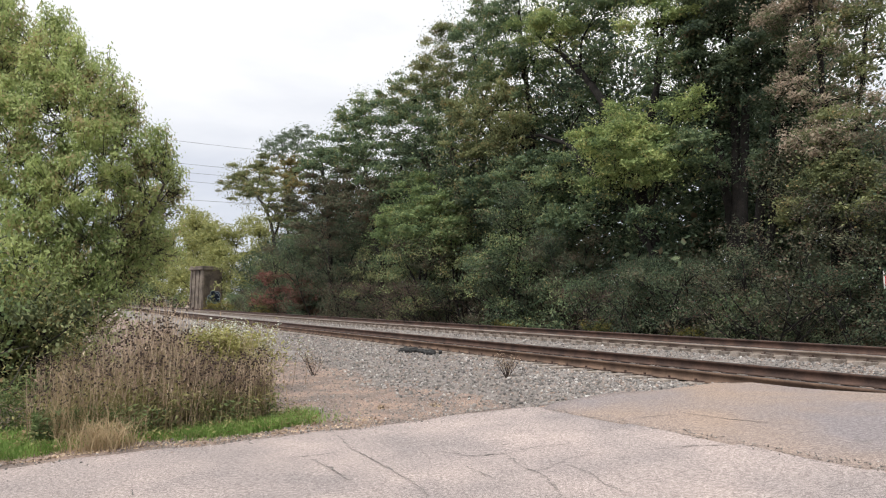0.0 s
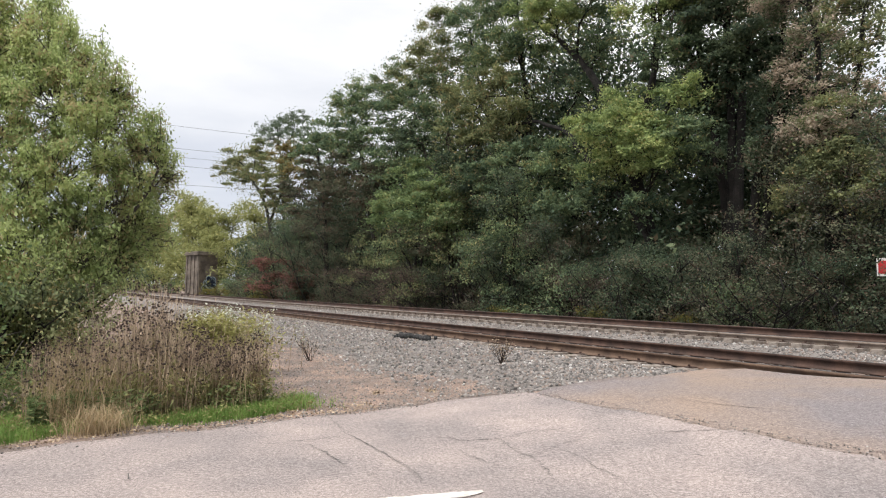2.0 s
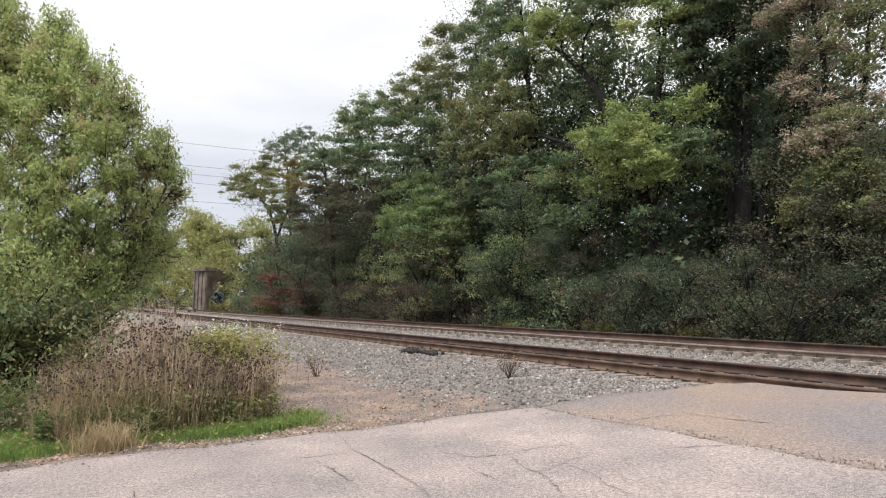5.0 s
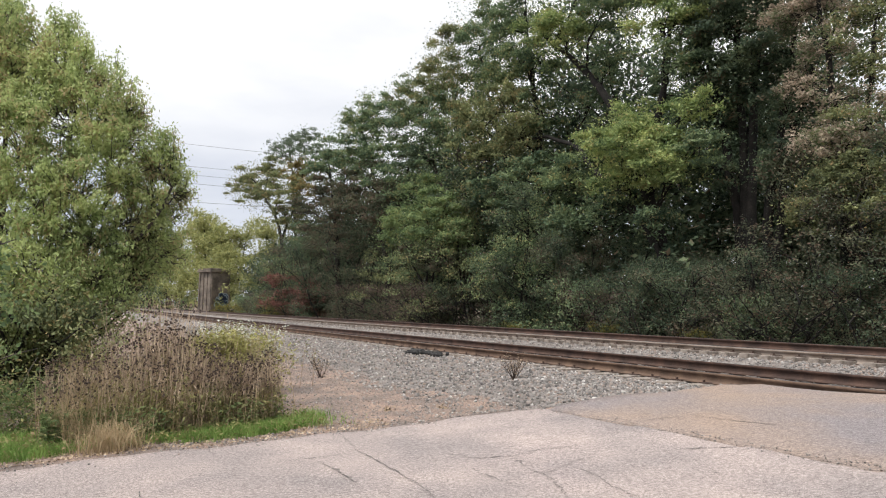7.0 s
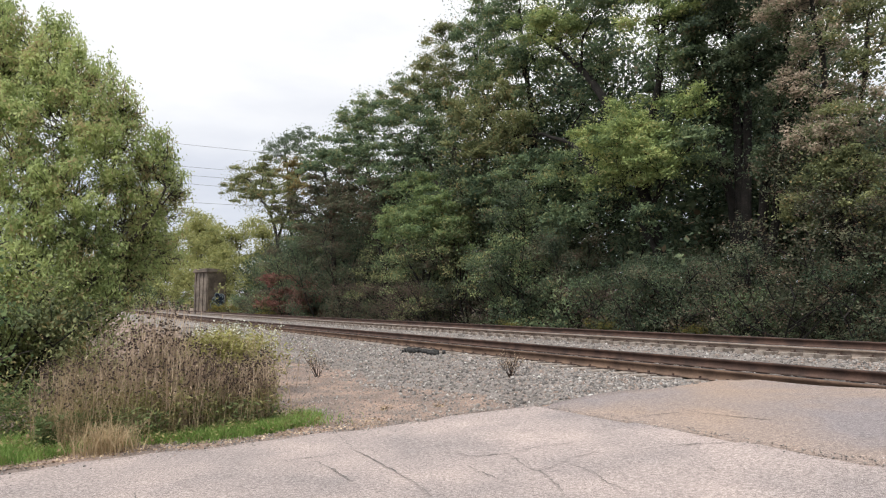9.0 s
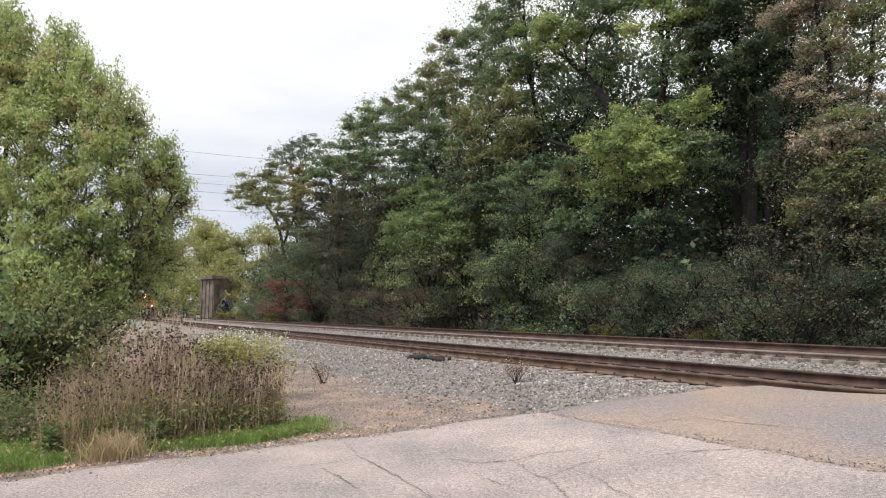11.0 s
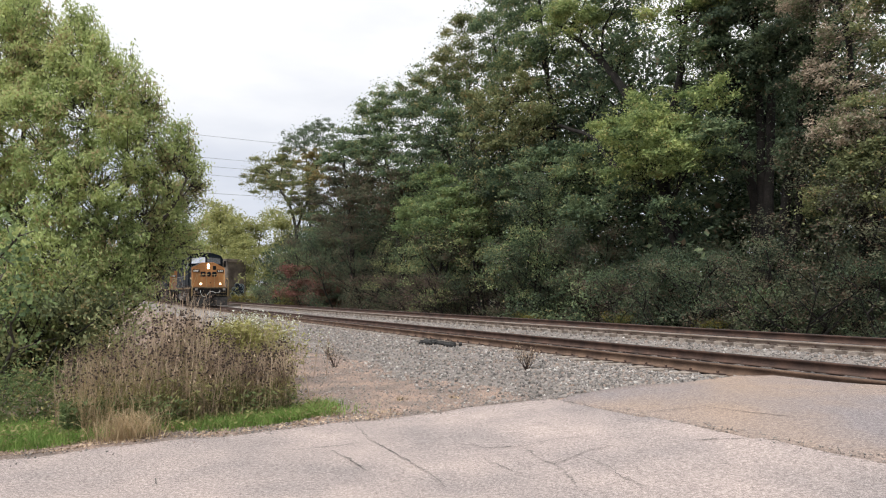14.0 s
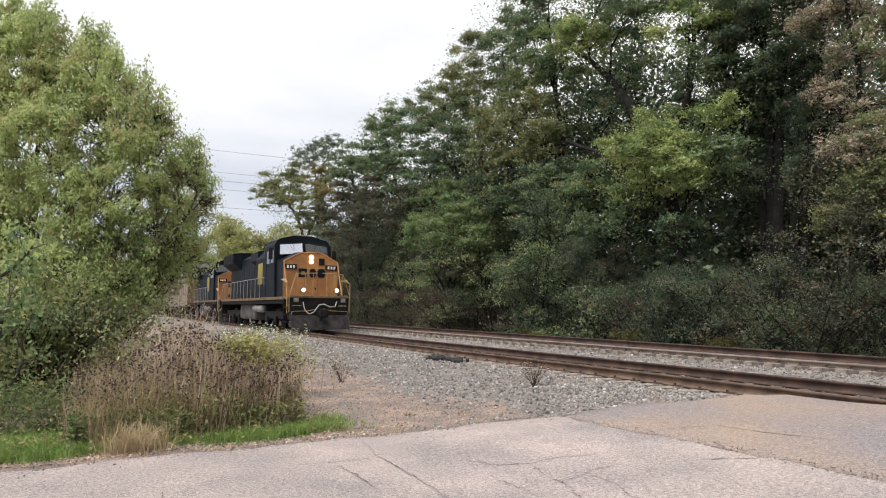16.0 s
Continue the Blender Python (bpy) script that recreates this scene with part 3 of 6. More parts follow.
def make_tree(seed, height, spread, leaf=0.17, leaves=26000, trunk_r=0.25, stems=1, low=0.15, lean=(0.0, 0.0), limbs=13, crown=None, bark=None, clump=1.1, label="", name="tree", droop=0.35, narrow=0.5, fork=0.0, subs=4, flat=0.66, keep=0.68):
    rng = np.random.default_rng(seed)
    tubes, tips = [], []
    for s in range(stems):
        a = rng.random() * 6.28
        out = np.array([math.cos(a), math.sin(a), 0]) * (fork if stems > 1 else 0.03)
        start = np.array([math.cos(a), math.sin(a), 0]) * (0.3 if stems > 1 else 0.0) + np.array([0, 0, -0.5])
        d = np.array([lean[0], lean[1], 1.0]) + out
        trunk, tr = grow(rng, start, d, height * (0.85 + 0.08 * rng.random()), trunk_r * (1 if s == 0 else 0.75), 0.03, 0.07, 9)
        tr = np.linspace(trunk_r, trunk_r * 0.22, 9) * (1 if s == 0 else 0.8)
        tubes.append((trunk, tr))
        for k in range(max(4, limbs // stems)):
            f = low + (1 - low) * (k + rng.random() * 0.8) / max(4, limbs // stems)
            f = min(f, 0.98)
            i = f * 8
            i0 = min(int(i), 7)
            p = trunk[i0] + (trunk[i0 + 1] - trunk[i0]) * (i - i0)
            az = k * 2.4 + rng.random() * 0.9 + s
            rise = 0.25 + 0.75 * f
            length = spread * (0.55 + 0.5 * math.sin(math.pi * min(1, 0.25 + 0.72 * f))) * (0.75 + 0.4 * rng.random()) * (1 - 0.35 * f)
            limb, lr = grow(rng, p, np.array([math.cos(az), math.sin(az), rise]), length, max(0.035, tr[i0] * 0.5), 0.03, 0.13, 7)
            tubes.append((limb, lr))
            for q in range(subs):
                g = 0.3 + 0.7 * (q + rng.random()) / subs
                h = min(g, 0.99) * 6
                h0 = min(int(h), 5)
                pp = limb[h0] + (limb[h0 + 1] - limb[h0]) * (h - h0)
                dd = limb[h0 + 1] - limb[h0]
                dd = dd / np.linalg.norm(dd) + rng.normal(0, 0.75, 3)
                sub, sr = grow(rng, pp, dd, length * 0.36 * (0.7 + 0.6 * rng.random()), max(0.014, lr[h0] * 0.5), 0.02, 0.18, 4)
                tubes.append((sub, sr))
                tips += [sub[1], sub[3]]
    tips = np.array(tips)
    tips = tips[rng.random(len(tips)) < keep]
    c, d = pads(tips, rng, leaves, clump, flat)
    c[:, 2] = np.abs(c[:, 2] - 0.05) + 0.05
    ob = empty(name)
    tagged(ob, label, "tree" if name == "tree" else "shrub")
    thin = [x for x in tubes if x[1][0] < 0.05]
    co, fc = tubes_mesh([x for x in tubes if x[1][0] >= 0.05] or thin[:1], 6)
    co2, fc2 = tubes_mesh(thin, 3)
    co, fc = np.concatenate([co, co2]), np.concatenate([fc, fc2 + len(co)])
    sheet_mesh("trunk" if name == "tree" else "stem", co, fc, bark or BARK_SHADED, ob, smooth=True)
    co, fc = leaf_mesh(c, rng, leaf, droop, narrow, d)
    sheet_mesh("crown" if name == "tree" else "foliage", co, fc, crown, ob)
    return ob


def crown_tree(seed, base, stems, masses, crowns, leaf=0.13, trunk_r=0.25, bark=None, label="", tuft=0.36, narrow=0.5, cover=52, loose=0.16, spread=1.0, radial=0.0, name="tree"):
    """A tree from its stems (lines of u, v, z) and its boughs (u, v, z, radius, which leaves, fullness): limbs reach from
    the stems into each bough, twigs from there to domed tufts of leaves."""
    rng = np.random.default_rng(seed)
    bx, by = at_uv(*base)
    ground = float(land(*base))

    def local(p):
        x, y = at_uv(p[0], p[1])
        return np.array([x - bx, y - by, p[2] - ground])

    def curve(points, n):
        p = np.array(points)
        d = np.concatenate([[0], np.cumsum(np.linalg.norm(np.diff(p, axis=0), axis=1))])
        t = np.linspace(0, d[-1], n)
        q = np.stack([np.interp(t, d, p[:, k]) for k in range(3)], -1)
        for _ in range(2):
            q[1:-1] = (q[:-2] + 2 * q[1:-1] + q[2:]) / 4
        q[1:-1] += rng.normal(0, 0.05, (n - 2, 3))
        return q

    tubes, wood = [], []
    for k, line in enumerate(stems):
        pts = [local(p) for p in line]
        if pts[0][2] < 3.0:
            pts = [np.array([pts[0][0] * 0.5 + rng.normal(0, 0.12), pts[0][1] * 0.5 + rng.normal(0, 0.12), -0.4])] + pts
        q = curve(pts, 14)
        r0 = trunk_r * (1.0 if pts[0][2] < 0 else 0.62)
        r = np.linspace(r0, r0 * 0.28, 14) * (1 + 0.08 * rng.normal(0, 1, 14))
        tubes.append((q, r))
        wood += [(p, w) for p, w in zip(q[2:], r[2:])]
    wp, wr = np.array([p for p, _ in wood]), np.array([w for _, w in wood])
    places, ways, kinds = [], [], []
    for m in masses:
        c, rad, kind, full = local(m), m[3], m[4], m[5]
        gap = c - wp
        flat = np.hypot(gap[:, 0], gap[:, 1])
        cost = np.linalg.norm(gap, axis=1) + 3.0 * np.maximum(0, 0.35 * flat - gap[:, 2])
        i = int(np.argmin(cost))
        mid = (wp[i] + c) / 2 + np.array([0, 0, 0.12 * flat[i]]) + rng.normal(0, 0.15 * rad, 3)
        limb = curve([wp[i], mid, c], 7)
        lr = min(wr[i] * 0.6, 0.03 + 0.035 * rad)
        tubes.append((limb, np.linspace(lr, lr * 0.35, 7)))
        n = int(11 + 10 * rng.random() + (20 if tuft < 0.25 else 0))
        d = rng.normal(0, 1, (n, 3)) + np.array([0, 0, 0.35 if tuft > 0.25 else 0.75])
        d /= np.linalg.norm(d, axis=1)[:, None]
        reach = rad * spread * (0.3 + 0.95 * rng.random(n) ** 0.8)
        tips = c + d * reach[:, None] * np.array([1.12, 1.12, 0.82])
        if tuft < 0.25:
            high = tips[np.argsort(-tips[:, 2])[:7]]
            shoots = [high + np.array([0, 0, 1.0]) * h * (0.6 + 0.8 * rng.random((7, 1))) + rng.normal(0, 0.03, (7, 3)) for h in (0.11, 0.22, 0.34)]
            for k in range(7):
                tubes.append((np.array([high[k]] + [q[k] for q in shoots]), np.array([0.009, 0.007, 0.006, 0.004])))
            tips = np.concatenate([tips] + shoots)
        for p in tips[:n]:
            start = limb[3 + int(rng.random() * 4)]
            tubes.append((curve([start, (start + p) / 2 + rng.normal(0, 0.08 * rad, 3), p], 4), np.linspace(lr * 0.3 + 0.004, 0.006, 4)))
        count = int(cover * full * rad ** 2 / leaf ** 2)
        q, w = pads(tips, rng, count, tuft * rad if tuft > 0.25 else tuft, 0.42 if tuft > 0.25 else 0.7)
        # loose sprays between and behind the tufts
        stray = rng.random(count) < loose
        far = rng.normal(0, 1, (count, 3))
        far *= (rad * 1.5 * rng.random(count) ** 0.6 / np.linalg.norm(far, axis=1))[:, None]
        q = np.where(stray[:, None], c + far * np.array([1.1, 1.1, 0.9]), q)
        places.append(q)
        ways.append(w)
        kinds.append(np.full(count, kind, np.int32))
    c, d, kinds = np.concatenate(places), np.concatenate(ways), np.concatenate(kinds)
    c[:, 2] = np.abs(c[:, 2] - 0.05) + 0.05
    ob = empty(name, Matrix.Translation((bx, by, ground)))
    tagged(ob, label, "tree" if name == "tree" else "shrub")
    co, fc = tubes_mesh([x for x in tubes if x[1][0] >= 0.05], 8)
    co2, fc2 = tubes_mesh([x for x in tubes if x[1][0] < 0.05], 3)
    sheet_mesh("trunk" if name == "tree" else "stem", np.concatenate([co, co2]), np.concatenate([fc, fc2 + len(co)]), bark or BARK_SHADED, ob, smooth=True)
    co, fc = leaf_mesh(c, rng, leaf, 0.4 + 0.3 * radial, narrow, d, radial)
    crown = sheet_mesh("crown", co, fc, None, ob)
    for m in crowns:
        crown.data.materials.append(m)
    crown.data.polygons.foreach_set("material_index", kinds)
    return ob


def plant(ob, u, v, turn=0.0, size=1.0, z=None):
    x, y = at_uv(u, v)
    z = float(land(u, v)) if z is None else z
    ob.matrix_basis = Matrix.Translation((x, y, z)) @ Matrix.Rotation(turn, 4, "Z") @ Matrix.Scale(size, 4)
    return ob


def plant_again(ob, u, v, turn=0.0, size=1.0, label=""):
    x, y = at_uv(u, v)
    o = copy_thing(ob, Matrix.Translation((x, y, float(land(u, v)))) @ Matrix.Rotation(turn, 4, "Z") @ Matrix.Scale(size / ob.scale[0], 4))
    return tagged(o, label)


MIDGREEN = leafy("leaf_mid_green", ((0.032, 0.056, 0.041), (0.085, 0.135, 0.082), (0.185, 0.25, 0.132), (0.33, 0.4, 0.204)), (0.30, 0.26, 0.13), 0.07)
GREEN = leafy("leaf_green", ((0.033, 0.06, 0.039), (0.101, 0.152, 0.081), (0.221, 0.285, 0.138), (0.386, 0.442, 0.207)), (0.40, 0.34, 0.16), 0.1)
# deep green, darkened further to stand in for shade under the crowns
DEEP_SHADED = leafy("leaf_deep_green", ((0.023, 0.039, 0.03), (0.05, 0.077, 0.051), (0.105, 0.145, 0.085), (0.2, 0.245, 0.131)), (0.17, 0.13, 0.085), 0.08)
OLIVE = leafy("leaf_olive", ((0.055, 0.075, 0.042), (0.129, 0.155, 0.077), (0.239, 0.265, 0.125), (0.368, 0.39, 0.186)), (0.36, 0.28, 0.14), 0.12)
TAN = leafy("leaf_turning_brown", ((0.14, 0.12, 0.088), (0.29, 0.24, 0.18), (0.48, 0.395, 0.31), (0.64, 0.54, 0.44)), (0.14, 0.18, 0.09), 0.3)
# yellow-green, lightened so the haze of distance is already in the colour
GOLD_HAZY = leafy("leaf_yellow_green", ((0.17, 0.19, 0.075), (0.27, 0.285, 0.11), (0.36, 0.365, 0.15), (0.46, 0.44, 0.18)), (0.21, 0.25, 0.11), 0.2)
BLUISH = leafy("leaf_blue_green", ((0.10, 0.135, 0.10), (0.16, 0.205, 0.145), (0.23, 0.28, 0.19)), None)
RED = leafy("leaf_red", ((0.10, 0.05, 0.043), (0.19, 0.09, 0.075), (0.31, 0.155, 0.125)), (0.10, 0.085, 0.045), 0.25)
RUSSET = leafy("leaf_russet", ((0.057, 0.041, 0.038), (0.121, 0.084, 0.073), (0.196, 0.138, 0.12)), (0.07, 0.085, 0.04), 0.3)
YELLOW = leafy("leaf_yellow", ((0.10, 0.09, 0.025), (0.18, 0.15, 0.035), (0.27, 0.22, 0.055)), (0.09, 0.11, 0.04), 0.35)
UNDER = leafy("leaf_tangled_olive", ((0.038, 0.049, 0.035), (0.072, 0.087, 0.057), (0.123, 0.133, 0.083), (0.203, 0.196, 0.125)), (0.13, 0.09, 0.065), 0.25)
MAPLE = leafy("leaf_maple_green", ((0.059, 0.099, 0.048), (0.157, 0.222, 0.09), (0.325, 0.396, 0.152), (0.532, 0.566, 0.228)), (0.44, 0.40, 0.18), 0.05)
BOXELDER = leafy("leaf_ash_green", ((0.15, 0.205, 0.09), (0.30, 0.375, 0.155), (0.45, 0.52, 0.225), (0.62, 0.66, 0.32)), (0.42, 0.35, 0.19), 0.16, 0.5)
OCHRE = leafy("leaf_ochre", ((0.13, 0.105, 0.045), (0.24, 0.185, 0.075), (0.36, 0.28, 0.11)), (0.16, 0.17, 0.07), 0.2)
BRIGHTER = leafy("leaf_light_green", ((0.048, 0.081, 0.041), (0.114, 0.171, 0.08), (0.218, 0.294, 0.125), (0.342, 0.408, 0.182)), (0.34, 0.30, 0.12), 0.05)

# front of the woods, from the crossing outwards
t_tan = crown_tree(21, (10.9, 20.6), [[(10.9, 20.6, 1.1), (10.9, 20.6, 5.2), (11.0, 20.6, 9.0), (11.4, 20.6, 12.6)], [(10.9, 20.6, 1.1), (10.2, 20.6, 5.6), (9.7, 20.6, 9.7)]],
    [(12.2, 20.4, 11.2, 0.95, 0, 0.8), (11.0, 20.2, 9.7, 0.79, 0, 0.6), (11.5, 20.0, 8.5, 0.72, 0, 0.55), (10.8, 20, 7.7, 0.87, 0, 0.5), (9.8, 20.4, 8.7, 0.93, 1, 0.6), (9.8, 20.8, 10.3, 0.95, 1, 0.7), (10.2, 19.8, 6.4, 0.93, 1, 0.55), (9.4, 20, 6.9, 0.82, 0, 0.6), (11.0, 21, 11.1, 0.92, 0, 0.7), (12.0, 20.6, 12.8, 1.14, 0, 0.7), (10.4, 20.6, 12.1, 1.06, 1, 0.8), (10.0, 19.2, 5.3, 0.78, 1, 0.8), (9.4, 19.2, 4.7, 0.76, 1, 0.8), (11.0, 19.4, 5.0, 0.72, 1, 0.7), (10.5, 19.4, 6.2, 0.71, 0, 0.6), (9.1, 18.9, 3.7, 0.65, 1, 0.8), (11.3, 19.6, 6.6, 0.6, 0, 0.6), (11.5, 19.2, 4.1, 0.63, 1, 0.7)],
    (TAN, OLIVE), leaf=0.0946, trunk_r=0.2, label="tall tree with thin brown and tan autumn leaves")
t_dark = crown_tree(22, (14.6, 21.4), [[(14.9, 21.4, 1.3), (15.2, 21.4, 5.9), (15.9, 21.4, 10.1), (16.3, 21.4, 14.4)], [(14.6, 21.4, 1.3), (14.5, 21.4, 6.4), (13.9, 21.4, 11.4), (13.9, 21.4, 14.4)], [(14.2, 21.4, 1.3), (13.7, 21.4, 5.7), (12.8, 21.4, 9.5), (12.3, 21.4, 12.0)], [(14.7, 21.4, 1.3), (14.8, 21.4, 6.1), (14.7, 21.4, 10.8), (15.1, 21.4, 14.5)], [(14.0, 21.4, 1.3), (13.2, 21.4, 6.2), (12.0, 21.4, 9.5)]],
    [(14.8, 20.8, 11.8, 1.32, 0, 1), (13.7, 21, 10.0, 1.26, 0, 1), (15.5, 20.6, 9.6, 1.03, 0, 0.9), (12.6, 20.8, 8.0, 0.92, 0, 0.7), (14.8, 22, 8.2, 1.18, 0, 0.6), (14.0, 21.4, 12.3, 1.29, 0, 1), (16.1, 21, 14.0, 1.34, 0, 1), (14.5, 21, 14.0, 1.49, 0, 1), (15.3, 20.6, 6.5, 0.84, 0, 0.7), (12.9, 21.6, 10.0, 1.0, 0, 0.8), (12.8, 20.6, 6.1, 0.86, 0, 0.6), (15.9, 20.2, 10.8, 0.98, 1, 0.9), (16.7, 21.6, 9.1, 0.96, 0, 0.9), (15.6, 21.8, 8.8, 1.06, 0, 0.9), (16.1, 21.4, 13.2, 0.99, 0, 0.8), (18.2, 21.4, 10.3, 0.86, 1, 0.8)],
    (DEEP_SHADED, MIDGREEN), cover=68, leaf=0.107, trunk_r=0.24, label="dark multi-stemmed tree with dense deep green leaves")
t_lean = crown_tree(23, (17.4, 20.3), [[(17.2, 20.3, 1.0), (17.6, 20.3, 3.4), (18.3, 20.3, 5.9), (19.6, 20.3, 9.4), (22.2, 20.3, 12.7), (25.1, 20.3, 15.4)], [(17.6, 20.3, 3.4), (19.2, 20.3, 5.7), (20.5, 20.3, 6.3), (22.2, 20.3, 8.7), (24.1, 20.3, 9.8), (26.6, 20.3, 10.1)], [(18.3, 20.3, 5.9), (17.7, 20.3, 9.0), (17.2, 20.3, 11.7), (16.8, 20.3, 14.1)]],
    [(22.3, 19.6, 13.9, 1.33, 0, 1.1), (24.4, 19.8, 15.2, 1.08, 0, 1), (16.8, 19.4, 12.4, 1.15, 0, 1.1), (17.9, 18.7, 7.7, 1.16, 0, 1.25), (19.4, 18.8, 8.3, 0.8, 0, 1.1), (16.7, 18.9, 8.0, 0.97, 0, 1.2), (15.8, 18.8, 6.7, 1.08, 0, 1.1), (14.6, 18.8, 7.0, 0.75, 1, 0.9), (18.3, 18.6, 6.5, 1.13, 0, 1.1), (19.1, 18.6, 5.3, 0.78, 1, 0.8), (18.2, 19.0, 9.1, 0.73, 0, 0.7), (14.8, 19.0, 8.5, 0.69, 0, 0.8), (16.7, 18.5, 4.5, 0.72, 1, 0.7), (20.3, 20.2, 14.7, 1.32, 1, 0.9), (16.3, 20, 10.9, 0.88, 1, 0.9), (22.2, 20.4, 16.8, 1.62, 1, 1), (18.5, 20.2, 15.3, 1.44, 1, 1), (20.9, 20.8, 12.3, 1.03, 1, 0.7), (22.2, 20.6, 10.7, 0.8, 1, 0.5), (16.6, 20.4, 14.5, 1.24, 1, 1)],
    (MAPLE, MIDGREEN), cover=56, leaf=0.112, trunk_r=0.34, label="leaning broad tree with green leaves and limbs darkened as if shaded")
t_green = crown_tree(24, (26.0, 20.8), [[(25.8, 20.8, 0.9), (26.4, 20.8, 5.6), (25.8, 20.8, 10.0), (26.7, 20.8, 13.9), (27.1, 20.8, 17.5)], [(26.4, 20.8, 5.6), (28.8, 20.8, 9.0), (30.5, 20.8, 12.7), (31.7, 20.8, 17.2)]],
    [(28.2, 20.6, 16.7, 1.59, 1, 0.9), (31.2, 21, 18.9, 1.55, 1, 0.7), (25.5, 20.6, 14.0, 1.24, 1, 0.8), (27.1, 20.2, 14.5, 1.38, 0, 1), (31.4, 20.6, 16.5, 1.43, 1, 0.8), (35.4, 21, 18.8, 1.28, 2, 0.7), (25.5, 20.6, 11.7, 1.23, 0, 0.7), (26.2, 19.6, 10.0, 1.31, 2, 0.8), (27.6, 19.2, 11.7, 1.67, 2, 1.05), (30.1, 19.2, 11.9, 1.29, 2, 0.95), (26.6, 20.8, 18.6, 1.84, 1, 0.9), (30.2, 20.8, 14.3, 1.26, 0, 0.8), (22.9, 19.4, 7.0, 1.27, 0, 0.9), (24.8, 19.6, 7.6, 1.26, 1, 0.9), (22.1, 19.4, 5.2, 1.16, 1, 0.8)],
    (GREEN, MIDGREEN, OLIVE), cover=62, leaf=0.129, trunk_r=0.28, label="tall broad green tree with patches of olive leaves")
t_olive = crown_tree(25, (32.4, 20.6), [[(32.4, 20.6, 1.1), (33.0, 20.6, 6.2), (33.7, 20.6, 11.3), (34.7, 20.6, 15.6)], [(33.0, 20.6, 6.2), (37.0, 20.6, 10.5), (39.0, 20.6, 14.9)]],
    [(37.3, 20.8, 17.3, 1.32, 0, 0.75), (34.0, 20.4, 15.4, 1.73, 0, 0.95), (38.3, 20.2, 15.6, 1.64, 0, 0.95), (42.1, 20.8, 17.5, 1.11, 1, 0.6), (34.1, 19.8, 13.5, 1.6, 1, 1), (37.9, 19.6, 13.7, 1.73, 1, 1), (32.4, 19.2, 10.7, 1.62, 1, 1), (29.0, 19.0, 9.3, 1.55, 0, 1), (36.7, 19.4, 11.4, 1.68, 2, 1), (42.9, 20, 16.0, 1.36, 1, 0.7), (27.4, 19.0, 7.3, 1.34, 1, 0.9), (30.0, 18.9, 7.4, 1.52, 2, 0.9)],
    (OLIVE, MIDGREEN, DEEP_SHADED), leaf=0.146, trunk_r=0.26, bark=BARK_PALE, label="tall olive green tree turning brown")
t_mid = crown_tree(26, (43.1, 20.2), [[(43.1, 20.2, 1.4), (44.2, 20.2, 6.5), (45.9, 20.2, 11.2), (48.9, 20.2, 16.0)], [(44.2, 20.2, 6.5), (40.4, 20.2, 9.8), (39.5, 20.2, 12.9)]],
    [(46.9, 20.6, 17.4, 1.38, 1, 0.7), (48.9, 20.2, 16.2, 1.61, 1, 0.75), (42.9, 20, 14.3, 1.78, 0, 1), (51.8, 20.6, 17.5, 1.1, 1, 0.6), (46.1, 19.8, 13.2, 1.79, 0, 0.9), (40.2, 19.2, 10.9, 1.79, 0, 1), (45.2, 19.2, 10.5, 1.83, 2, 0.9), (40.2, 18.8, 8.5, 1.78, 2, 0.9), (45.3, 18.8, 8.1, 1.73, 2, 0.9), (37.8, 18.9, 8.7, 1.36, 0, 1)],
    (MIDGREEN, GREEN, UNDER), leaf=0.163, trunk_r=0.26, label="tall green tree with yellowing leaves")
t_deepfar = crown_tree(30, (53.4, 19.6), [[(52.1, 19.6, 1.6), (53.0, 19.6, 7.3), (53.9, 19.6, 11.9), (55.5, 19.6, 14.8)]],
    [(53.7, 19.6, 14.6, 1.92, 0, 1.2), (58.0, 19.4, 14.2, 1.61, 0, 1.1), (48.7, 19.4, 12.5, 1.49, 0, 1.1), (55.6, 18.9, 11.1, 1.85, 1, 0.9), (48.7, 18.7, 9.9, 1.66, 1, 0.9), (60.3, 18.8, 10.4, 1.65, 1, 0.9), (51.8, 18.4, 7.6, 1.83, 1, 0.9), (56.8, 18.3, 7.0, 1.66, 0, 0.8)],
    (MIDGREEN, UNDER), leaf=0.181, trunk_r=0.26, label="dark green tree beside the railway")
t_goldfar = crown_tree(27, (70.6, 20), [[(69.7, 20, 2.2), (71.3, 20, 8.9), (75.2, 20, 12.6), (85.4, 20, 17.8)], [(71.3, 20, 8.9), (65.2, 20, 13.2), (63.5, 20, 15.9)]],
    [(87.7, 20, 18.3, 2.0, 0, 0.8), (78.2, 20, 17.6, 1.81, 0, 0.9), (71.0, 19.8, 14.7, 1.92, 0, 1), (96.7, 20.2, 18.4, 1.51, 0, 0.6), (64.7, 19.8, 15.5, 1.42, 1, 1), (81.9, 19.6, 14.9, 1.73, 0, 0.9), (65.2, 19.4, 12.8, 1.54, 0, 0.9), (66.8, 19, 10.6, 1.68, 0, 1), (62.1, 19.6, 13.2, 1.14, 1, 0.9)],
    (OLIVE, OCHRE), cover=72, leaf=0.206, trunk_r=0.25, label="golden olive tree at the woods' edge")
